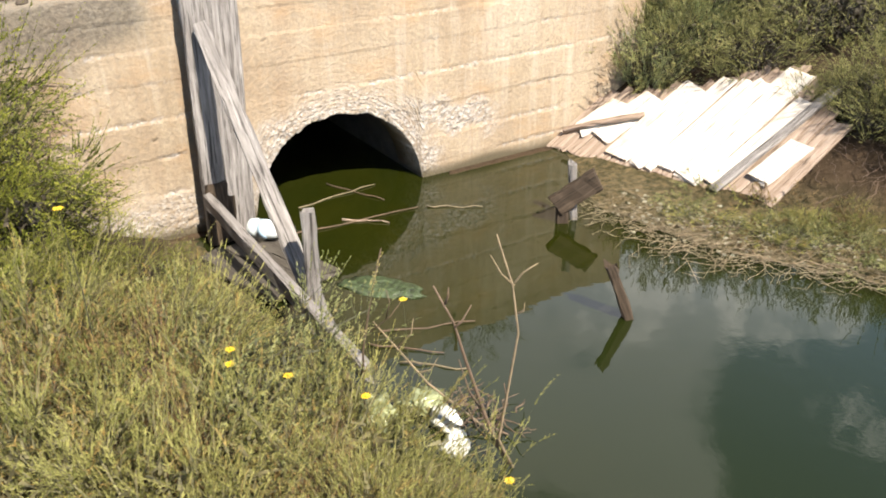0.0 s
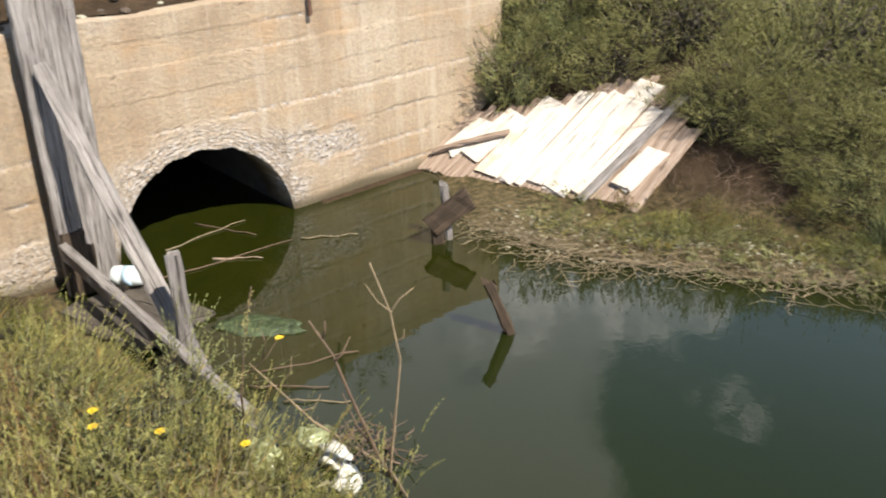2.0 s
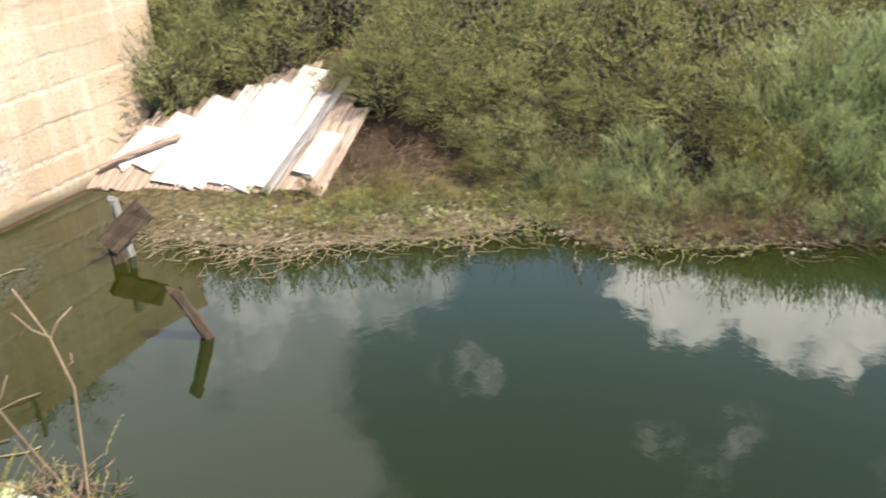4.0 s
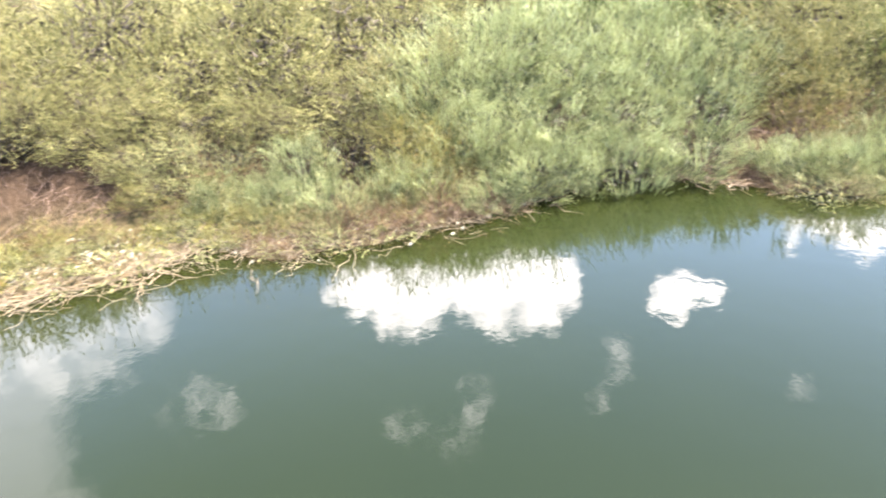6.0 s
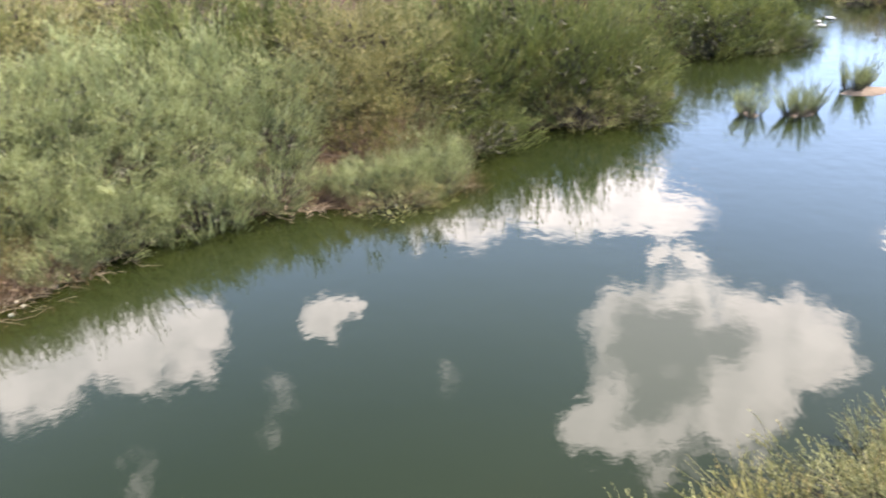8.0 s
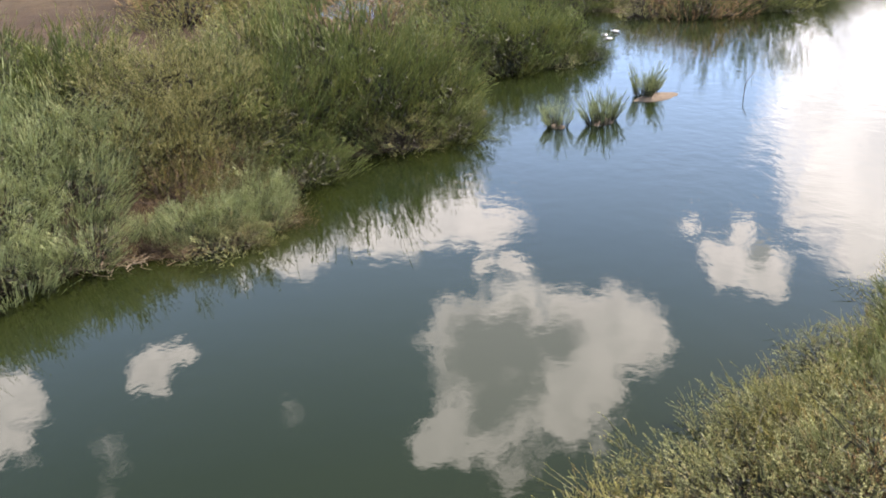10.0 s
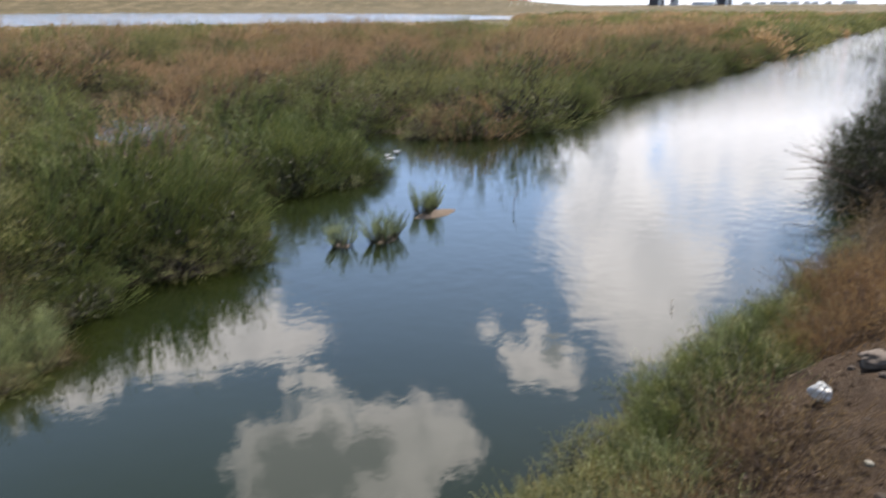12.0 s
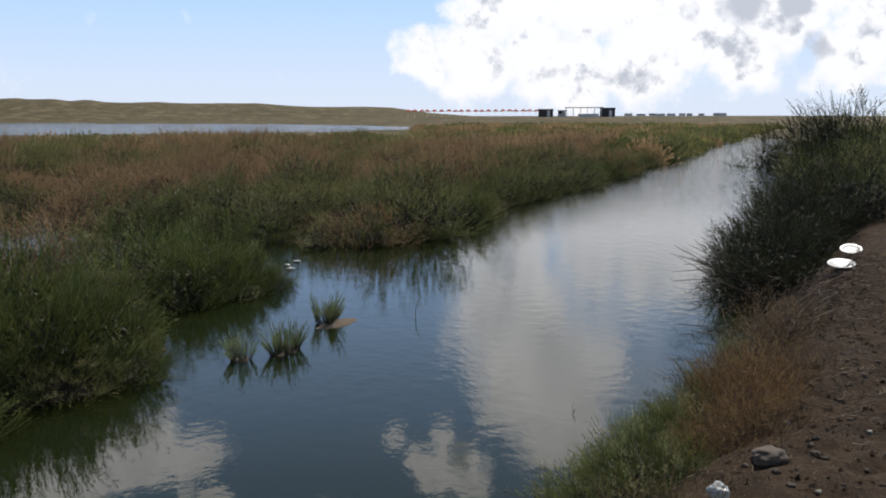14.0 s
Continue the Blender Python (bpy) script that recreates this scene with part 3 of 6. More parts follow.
    # dark slivers within the dome, standing in for shade between the shoots
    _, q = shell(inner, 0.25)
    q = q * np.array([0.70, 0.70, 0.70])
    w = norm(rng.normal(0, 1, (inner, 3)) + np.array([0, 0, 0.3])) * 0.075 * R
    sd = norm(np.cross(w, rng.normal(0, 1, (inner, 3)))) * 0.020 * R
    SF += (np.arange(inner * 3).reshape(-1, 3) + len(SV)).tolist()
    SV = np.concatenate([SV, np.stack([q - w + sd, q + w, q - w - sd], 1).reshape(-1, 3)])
    return SV, SF, LV, np.arange(len(LV)).reshape(-1, 3), tone


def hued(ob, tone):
    """Give each leaf its tone number, which in bushes holds the painted shade along the shoot."""
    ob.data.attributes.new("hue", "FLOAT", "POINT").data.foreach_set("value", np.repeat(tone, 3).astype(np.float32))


def plant(name, label, category, stem_mat, leaf_mat, seed, group="", **kw):
    SV, SF, LV, LF, tone = (bush if "R" in kw else spray)(seed, **kw)
    e = thing(name, (0, 0, -50), label, category, group)
    # stems, and in bushes the dark slivers that deepen the gaps
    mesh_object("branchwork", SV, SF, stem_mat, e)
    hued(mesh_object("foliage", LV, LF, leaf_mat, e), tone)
    return e


def retire(proto):
    for o in (*proto.children_recursive, proto):
        bpy.data.objects.remove(o)


# ------------------------------------------------------------------ the setting
WALL_AT, ALONG, OUT = Vector((-0.14, 5.095, 0)), Vector((0.8499, 0.5269, 0)), Vector((0.5269, -0.8499, 0))
PIPE_S, PIPE_R, WALL_TOP = -0.58, 0.585, 1.37
# the channel's edge: x, y and the kind of bank that follows (w wall, f far bank, c near bank)
EDGE = [(-1.51, 4.17, "w"), (0.83, 5.62, "f"), (0.90, 5.2, "f"), (0.98, 4.69, "f"), (1.2, 4.25, "f"), (1.55, 3.97, "f"), (2.2, 3.62, "f"),
        (2.9, 3.32, "f"), (2.98, 2.85, "f"), (3.34, 2.72, "f"), (3.8, 2.36, "f"), (4.6, 2.05, "f"), (4.95, 1.72, "f"), (5.2, 1.35, "f"),
        (5.24, 1.0, "f"), (5.32, 0.4, "f"), (6.2, 0.3, "f"), (7.0, -0.05, "f"), (7.12, -0.85, "f"), (7.7, -1.3, "f"), (8.15, -1.42, "f"), (8.75, -0.95, "f"), (9.3, -1.1, "f"), (9.7, -1.75, "f"),
        (10.35, -3.2, "f"), (11.1, -3.2, "f"), (12.3, -2.0, "f"), (15.0, 0.4, "f"), (19.0, 1.2, "f"), (20.0, 0.0, "f"), (17.3, -1.9, "f"),
        (13.4, -4.6, "f"), (12.75, -6.0, "f"), (16.5, -10.3, "f"), (23.9, -19.8, "f"), (41.0, -41.0, "f"), (70.0, -78.5, "f"), (76.0, -84.0, "f"),
        (84.0, -80.0, "c"), (67.0, -82.0, "c"), (27.5, -35.5, "c"), (21.8, -27.0, "c"), (14.0, -17.6, "c"), (9.0, -11.3, "c"), (6.7, -7.9, "c"),
        (5.5, -5.8, "c"), (4.7, -4.7, "c"), (4.1, -3.5, "c"), (3.5, -2.5, "c"), (2.9, -1.6, "c"), (2.3, -0.8, "c"), (1.7, 0.0, "c"),
        (1.1, 0.8, "c"), (0.6, 1.5, "c"), (0.2, 2.1, "c"), (-0.2, 2.45, "c"), (-0.5, 2.95, "c"), (-0.95, 3.5, "c"), (-1.35, 3.95, "c")]
LAGOON = [(95.0, -15.0), (97.0, 25.0), (110.0, 120.0), (330.0, 130.0), (320.0, 5.0), (205.0, -70.0), (128.0, -72.0), (108.0, -52.0)]


def edge_distance(X, Y, pts):
    """Distance to a closed line (negative inside it) and the number of the nearest stretch."""
    best, which, inside = np.full(X.shape, 1e9), np.zeros(X.shape, int), np.zeros(X.shape, bool)
    n = len(pts)
    for i in range(n):
        (x0, y0), (x1, y1) = pts[i][:2], pts[(i + 1) % n][:2]
        dx, dy = x1 - x0, y1 - y0
        t = np.clip(((X - x0) * dx + (Y - y0) * dy) / (dx * dx + dy * dy), 0, 1)
        d = np.hypot(X - x0 - t * dx, Y - y0 - t * dy)
        near = d < best
        best, which = np.where(near, d, best), np.where(near, i, which)
        cross = ((y0 > Y) != (y1 > Y)) & (X < dx * (Y - y0) / (dy if dy else 1e-9) + x0)
        inside ^= cross
    return np.where(inside, -best, best), which


def smooth(a, b, v):
    t = np.clip((v - a) / (b - a), 0, 1)
    return t * t * (3 - 2 * t)


def waves(X, Y, scale, seed):
    rng = np.random.default_rng(seed)
    out = 0
    for k in range(10):
        a, f, p = rng.uniform(0, 2 * np.pi), rng.uniform(0.6, 2.6) / scale, rng.uniform(0, 6.28)
        out = out + np.sin((X * np.cos(a) + Y * np.sin(a)) * f + p) / 10**0.5
    return out


def height(X, Y):
    X, Y = np.asarray(X, float), np.asarray(Y, float)
    d, which = edge_distance(X, Y, EDGE)
    kind = np.array([e[2] for e in EDGE])[which]
    d = d + 0.05 * waves(X, Y, 0.25, 4) * (np.abs(d) < 3) * (kind != "w")
    bump = 0.5 * waves(X, Y, 0.35, 1) + 0.5 * waves(X, Y, 1.5, 2)
    bed = -0.5 * smooth(0, 0.9, -d)
    near = 0.54 * smooth(-0.05, 1.0, d) + 0.14 * smooth(0.8, 4, d) + (0.02 * bump + 0.012 * waves(X, Y, 0.12, 15)) * smooth(0, 0.5, d)
    near = near + 0.24 * np.exp(-(((X - 5.75) * 0.6 - (Y + 7.7) * 0.8) ** 2 / 1.6 + ((X - 5.75) * 0.8 + (Y + 7.7) * 0.6) ** 2 / 0.35))
    clods = np.abs(waves(X, Y, 0.11, 41)) + 0.6 * np.abs(waves(X, Y, 0.055, 42)) - 0.9
    near = near + 0.016 * clods * smooth(0.3, 0.9, d)
    flat = smooth(0.45, 1.6, d)
    far = 0.03 * smooth(0, 0.25, d) + 0.25 * flat + 0.03 * bump * flat
    z = np.where(d < 0, bed, np.where(kind == "c", near, far))
    # the slope beside the culvert
    e = (X - 0.83) * 0.71 + (Y - 5.64) * 0.70
    slope = np.clip(0.55 * e - 0.03, 0, 0.36 + 1.14 * smooth(3.4, 2.3, X)) * smooth(8.5, 5.0, X)
    s = (X - WALL_AT.x) * ALONG.x + (Y - WALL_AT.y) * ALONG.y
    q = -((X - WALL_AT.x) * OUT.x + (Y - WALL_AT.y) * OUT.y)
    z = np.where((d > 0) & (kind != "c"), np.maximum(z, slope), z)
    fill = (WALL_TOP - 0.03) * smooth(0.14, 0.30, q) + 0.55 * smooth(0.15, 1.1, q) + 0.3 * smooth(1, 4, q) + 0.03 * bump * smooth(0.2, 0.5, q)
    z = np.where((q > 0.12) & (s < 1.75), np.maximum(z * 0.2, fill), z)
    # the trench in which the pipe lies
    z = np.where((q > -0.05) & (q < 5.2) & (np.abs(s - PIPE_S) < 0.78), -0.7, z)
    # beyond: the lagoon and the dunes
    lag, _ = edge_distance(X, Y, LAGOON)
    lag = lag + 3 * waves(X, Y, 6.0, 7)
    z = np.where(lag < 0, -0.3 * smooth(0, 4, -lag), z)
    r, yaw = np.hypot(X, Y), np.degrees(np.arctan2(-X, Y))
    ridge = (10.5 + (yaw + 88) * 0.17) * smooth(330, 420, r) * smooth(-119, -111, yaw) * (1 + 0.03 * waves(X, Y, 24.0, 9) + 0.045 * waves(X, Y, 5.0, 10))
    berm = 1.5 * smooth(180, 245, r) * smooth(-146, -140, yaw) * smooth(-110, -114, yaw)
    return z + np.maximum(ridge, 0) + berm * (lag > 0)


GX, GY = np.arange(-5.0, 16.0, 0.06), np.arange(-16.0, 10.0, 0.06)
GZ = height(*np.meshgrid(GX, GY))


def ground_z(x, y):
    i, j = (x + 5.0) / 0.06, (y + 16.0) / 0.06
    if 0 <= i < len(GX) - 1 and 0 <= j < len(GY) - 1:
        a, b = int(i), int(j)
        u, v = i - a, j - b
        return float((GZ[b, a] * (1 - u) + GZ[b, a + 1] * u) * (1 - v) + (GZ[b + 1, a] * (1 - u) + GZ[b + 1, a + 1] * u) * v)
    return float(height(np.array([x]), np.array([y]))[0])


def spaced(lo, hi, step, far, grow=1.09):
    mid = list(np.arange(lo, hi, step))
    up, down, k = [], [], step
    a, b = hi, lo
    while a < far:
        up.append(a)
        b -= k
        down.append(b)
        k *= grow
        a += k
    return np.array(down[::-1] + mid + up)


def make_ground():
    xs, ys = spaced(-4.0, 9.0, 0.05, 3000, 1.1), spaced(-9.0, 8.0, 0.05, 3000, 1.1)
    X, Y = np.meshgrid(xs, ys)
    Z = height(X, Y)
    V = np.stack([X, Y, Z], -1).reshape(-1, 3)
    nx, ny = len(xs), len(ys)
    i = (np.arange(ny - 1)[:, None] * nx + np.arange(nx - 1)).ravel()
    F = np.stack([i, i + 1, i + nx + 1, i + nx], -1)
    ob = mesh_object("ground", V, F, EARTH, smooth=True)
    tagged(ob, "bare brown earth with scattered stones, wet at the bank", "ground", kind="structure")
    d, which = edge_distance(X, Y, EDGE)
    kind = np.array([e[2] for e in EDGE])[which]
    mud = smooth(1.1, 0.5, d) * (kind == "f") * smooth(0.25, 0.08, Z)
    mud = mud * (1 - 0.75 * smooth(2.95, 3.25, X))
    mud = np.maximum(mud, smooth(0.12, 0.02, d) * (kind == "c"))
    marsh = smooth(14, 26, np.hypot(X, Y))
    for key, val in (("mud", mud), ("marsh", marsh)):
        ob.data.attributes.new(key, "FLOAT", "POINT").data.foreach_set("value", val.astype(np.float32).ravel())
    return ob


def make_water():
    xs, ys = spaced(-3.0, 12.0, 0.15, 700, 1.12), spaced(-12.0, 7.0, 0.15, 700, 1.12)
    X, Y = np.meshgrid(xs, ys)
    V = np.stack([X, Y, 0 * X], -1).reshape(-1, 3)
    nx, ny = len(xs), len(ys)
    i = (np.arange(ny - 1)[:, None] * nx + np.arange(nx - 1)).ravel()
    ob = mesh_object("water", V, np.stack([i, i + 1, i + nx + 1, i + nx], -1), WATER, smooth=True)
    tagged(ob, "still green channel water with a few ripples", "water", kind="structure")
    d, _ = edge_distance(X, Y, EDGE)
    by_pipe = smooth(2.6, 0.8, np.hypot(X - 0.1, (Y - 4.6)))
    silt = np.maximum(0.6 * smooth(0.85, 0.05, -d) * smooth(22, 12, np.hypot(X, Y)), by_pipe)
    wind = 0.10 + 0.7 * smooth(11, 30, np.hypot(X, Y))
    wind = wind * smooth(4.0, 8.0, np.hypot(X, Y))
    for key, val in (("silt", silt), ("wind", wind)):
        ob.data.attributes.new(key, "FLOAT", "POINT").data.foreach_set("value", np.broadcast_to(val, X.shape).astype(np.float32).ravel())


def make_wall():
    """Board-marked headwall with the mouth of the pipe, worn to bare stones in bands."""
    S = np.arange(-3.4, 1.95, 0.014)
    rows = 128
    low = np.where(np.abs(S - PIPE_S) < PIPE_R, np.sqrt(np.maximum(PIPE_R**2 - (S - PIPE_S) ** 2, 0)), 0.0) - 0.03
    rng = np.random.default_rng(3)
    # snap the two columns at the mouth's sides
    T = np.linspace(0, 1, rows)
    SS = np.repeat(S[:, None], rows, 1)
    ragged = 0.006 * waves(S, 0 * S, 0.035, 21) + 0.003 * rng.normal(0, 1, len(S))
    ZZ = (low + ragged * (low > 0.05))[:, None] * (1 - T) + (WALL_TOP + 0.015 * waves(S, 0 * S, 0.2, 3))[:, None] * T
    joints = np.array([0.10, 0.29, 0.51, 0.725, 0.93, 1.10, 1.25])
    sag = 0.012 * waves(SS, 0 * SS, 0.8, 5)
    course = np.searchsorted(joints, (ZZ + sag).ravel()).reshape(ZZ.shape)
    step = np.array([0.0, 0.0025, -0.0015, 0.003, -0.001, 0.002, -0.002, 0.001])[course]
    near = np.min(np.abs((ZZ + sag)[..., None] - joints), -1)
    gaps = smooth(0.1, 1.0, waves(SS, ZZ * 0.3, 0.18, 6) + 1.1 * (np.abs(ZZ - 0.725) < 0.06))
    ragged_line = near + 0.004 * waves(SS, ZZ, 0.03, 27)
    band = smooth(0.016, 0.004, ragged_line) * gaps
    ring = np.hypot(SS - PIPE_S, ZZ) - PIPE_R
    worn = smooth(0.22, 0.06, ring + 0.05 * waves(SS, ZZ, 0.08, 8)) * smooth(0.9, 0.5, ZZ)
    worn = np.maximum(worn, smooth(0.16, 0.06, np.abs(ZZ - 0.40 + 0.15 * (SS - 0.2)) + 0.04 * waves(SS, ZZ, 0.1, 9)) * smooth(0.75, 0.45, SS) * smooth(-0.3, 0.0, SS))
    worn = np.maximum(worn, 0.8 * smooth(0.30, 0.18, ZZ + 0.05 * waves(SS, ZZ, 0.12, 10)) * smooth(-0.9, -1.2, SS) * (SS < -0.9))
    worn = np.maximum(worn, 0.35 * smooth(1.27, 1.33, ZZ + 0.03 * waves(SS, ZZ, 0.1, 12)) * smooth(-0.7, -1.0, SS))
    grain = rng.uniform(0, 1, SS.shape)
    bare = np.clip(np.maximum(0.95 * band * (grain > 0.5), worn * (0.25 + 0.75 * (grain > 0.4))), 0, 1)
    wet = smooth(0.10, 0.02, ZZ + 0.012 * waves(SS, ZZ, 0.1, 11))
    grime = 0.8 * smooth(0.98, 1.2, ZZ + 0.06 * waves(SS, ZZ, 0.15, 17)) * smooth(-1.35, -1.7, SS + 0.1 * waves(SS, ZZ, 0.2, 18))
    push = step + 0.004 * waves(SS, ZZ, 0.3, 2) - 0.006 * band + rng.normal(0, 1, SS.shape) * (0.0008 + 0.0035 * np.maximum(worn, band))
    push -= 0.02 * (rng.uniform(0, 1, SS.shape) > 0.9992)
    P = np.array(WALL_AT)[None, None] + SS[..., None] * np.array(ALONG) + push[..., None] * np.array(OUT) + ZZ[..., None] * np.array((0, 0, 1.0))
    n = len(S)
    V = P.reshape(-1, 3)
    i = (np.arange(n - 1)[:, None] * rows + np.arange(rows - 1)).ravel()
    F = np.stack([i, i + rows, i + rows + 1, i + 1], -1).tolist()
    # top and back
    back = np.concatenate([P[:, -1] - np.array(OUT) * 0.32, P[:, 0] - np.array(OUT) * 0.32])
    m = len(V)
    V = np.concatenate([V, back])
    for k in range(n - 1):
        a, b = k * rows + rows - 1, (k + 1) * rows + rows - 1
        F.append((a, b, m + k + 1, m + k))
        F.append((m + k, m + k + 1, m + n + k + 1, m + n + k))
        F.append((k * rows, m + n + k, m + n + k + 1, (k + 1) * rows))
    for k in (0, n - 1):
        F.append((k * rows, k * rows + rows - 1, m + k, m + n + k))
    ob = mesh_object("wall_culvert", V, F, CONCRETE, smooth=True)
    tagged(ob, "weathered board-marked concrete headwall, worn to gravel in bands", "wall", kind="structure")
    pad = np.zeros(len(back))
    for key, val in (("bare", bare), ("wet", wet), ("grime", grime)):
        ob.data.attributes.new(key, "FLOAT", "POINT").data.foreach_set("value", np.concatenate([val.ravel(), pad]).astype(np.float32))
    # the fill over the pipe
    q, a = np.meshgrid(np.linspace(0.10, 5.4, 40), np.linspace(PIPE_S - 0.95, PIPE_S + 0.95, 20))
    P = np.array(WALL_AT) + a[..., None] * np.array(ALONG) - q[..., None] * np.array(OUT)
    P[..., 2] = WALL_TOP - 0.01 + 0.55 * smooth(0.15, 1.1, q) + 0.3 * smooth(1, 4, q) + 0.02 * waves(P[..., 0], P[..., 1], 0.2, 14)
    V = np.concatenate([P.reshape(-1, 3), P.reshape(-1, 3) - (0, 0, 0.5)])
    i = (np.arange(19)[:, None] * 40 + np.arange(39)).ravel()
    F = np.concatenate([np.stack([i, i + 1, i + 41, i + 40], -1), np.stack([i, i + 40, i + 41, i + 1], -1) + 800])
    fill = mesh_object("embankment_fill", V, F, EARTH, smooth=True)
    tagged(fill, "stony earth fill over the culvert pipe", "embankment", kind="structure")
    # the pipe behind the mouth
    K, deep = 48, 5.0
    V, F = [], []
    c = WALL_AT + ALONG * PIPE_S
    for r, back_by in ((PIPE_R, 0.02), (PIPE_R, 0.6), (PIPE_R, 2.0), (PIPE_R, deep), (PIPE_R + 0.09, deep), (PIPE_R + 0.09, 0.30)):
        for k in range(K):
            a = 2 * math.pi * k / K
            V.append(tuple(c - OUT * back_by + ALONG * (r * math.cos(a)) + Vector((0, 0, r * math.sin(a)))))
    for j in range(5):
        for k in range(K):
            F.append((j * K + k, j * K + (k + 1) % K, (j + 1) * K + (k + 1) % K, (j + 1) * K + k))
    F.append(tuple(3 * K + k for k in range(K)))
    # concrete coloured far darker than the wall's, to carry the shade inside
    pipe = mesh_object("culvert_pipe", V, F, plain("shade_dark_pipe_concrete", (0.07, 0.06, 0.05), 0.9, 0.3, 12.0, 0.01), smooth=True)
    tagged(pipe, "round concrete pipe half full of water, its inner shade put into the colour", "pipe", kind="structure")


make_ground()
make_water()
make_wall()


# ------------------------------------------------------------------ the sluice timbers by the culvert
def on_wall(s, z, off=0.0):
    return WALL_AT + ALONG * s + OUT * off + Vector((0, 0, z))


frame_post = thing("sluice_post", on_wall(-1.38, 0, 0.1), "tall grey weathered timber sluice post against the concrete wall", "post")
board("front_plank", on_wall(-1.475, -0.35, 0.16), on_wall(-1.41, 1.75, 0.16), 0.105, 0.05, GREY_WOOD, 1, frame_post, up=-OUT, cuts=14, wear=0.004)
board("side_plank", on_wall(-1.40, -0.35, 0.075), on_wall(-1.345, 1.75, 0.075), 0.12, 0.14, GREY_WOOD, 2, frame_post, up=-OUT, cuts=14, wear=0.004)
board("back_plank", on_wall(-1.30, -0.05, 0.11), on_wall(-1.225, 1.75, 0.11), 0.155, 0.045, GREY_WOOD, 3, frame_post, up=-OUT, cuts=14, wear=0.004)
board("wet_foot", on_wall(-1.46, -0.35, 0.20), on_wall(-1.44, 0.33, 0.195), 0.12, 0.035, DARK_WOOD, 4, frame_post, up=-OUT, cuts=8, wear=0.008, ragged=0.05)
board("wet_foot", on_wall(-1.39, -0.35, 0.19), on_wall(-1.375, 0.24, 0.19), 0.05, 0.035, DARK_WOOD, 5, frame_post, up=-OUT, cuts=8, wear=0.008, ragged=0.05)

brace = board("timber_brace", (-1.21, 4.16, 1.22), (-0.50, 3.12, -0.06), 0.085, 0.055, GREY_WOOD, 11, roll=90, up=(0.6, 0.5, 0.6), cuts=16, wear=0.006, bow=0.015)
tagged(brace, "grey split timber leaning from the post into the water", "timber")
rail = board("timber_rail", (-1.29, 4.10, 0.29), (-0.30, 2.60, 0.20), 0.085, 0.05, GREY_WOOD, 12, roll=90, cuts=14, wear=0.005, ragged=0.03)
tagged(rail, "grey weathered rail resting between post and bank", "timber")
stake = board("wooden_stake", (-0.605, 3.22, -0.4), (-0.59, 3.22, 0.62), 0.062, 0.05, GREY_WOOD, 13, up=(0, 1, 0), cuts=12, wear=0.004, ragged=0.012)
tagged(stake, "short upright grey stake with a split top standing in water", "stake")
raft = thing("plank_raft", (-0.95, 3.85, 0.0), "dark soaked planks afloat beside the sluice post", "planks")
for k, (a, b, w) in enumerate([((-1.28, 3.98, 0.015), (-0.80, 3.50, 0.03), 0.15), ((-1.16, 4.07, 0.02), (-0.70, 3.62, 0.025), 0.14), ((-1.04, 4.14, 0.012), (-0.60, 3.74, 0.012), 0.13),
                               ((-1.2, 3.78, 0.03), (-0.84, 3.46, 0.045), 0.06)]):
    board("plank", a, b, w, 0.035, WET_WOOD, 20 + k, raft, cuts=10, wear=0.006, ragged=0.04)
iron = board("iron_bracket", on_wall(0.255, 1.23, 0.03), on_wall(0.255, 1.50, 0.02), 0.025, 0.018, RUST, 30, up=-OUT, cuts=4, wear=0.003, ragged=0.004)
tagged(iron, "rusty iron bar set in the concrete wall", "bracket")

# stub and nailed board in the channel
stub = board("broken_stub", (1.005, 3.30, -0.3), (0.78, 3.31, 0.285), 0.05, 0.06, DARK_WOOD, 31, up=(0, 1, 0), cuts=12, wear=0.006, ragged=0.03)
tagged(stub, "leaning broken wooden stub standing in the green water", "stake")
gate = thing("stake_with_board", (0.80, 4.40, 0), "dark stake in the water with a plank nailed across", "stake")
board("stake", (0.82, 4.42, -0.4), (0.765, 4.42, 0.36), 0.045, 0.05, GREY_WOOD, 32, gate, up=(0, 1, 0), cuts=10, wear=0.005, ragged=0.02)
board("cross_plank", (0.665, 4.36, 0.115), (0.905, 4.36, 0.28), 0.135, 0.05, DARK_WOOD, 33, gate, roll=90, up=(0, 0, 1), cuts=8, wear=0.006, ragged=0.02)
board("strut", (0.72, 4.37, -0.3), (0.71, 4.37, 0.10), 0.07, 0.04, DARK_WOOD, 34, gate, up=(0, 1, 0), cuts=6, wear=0.005)


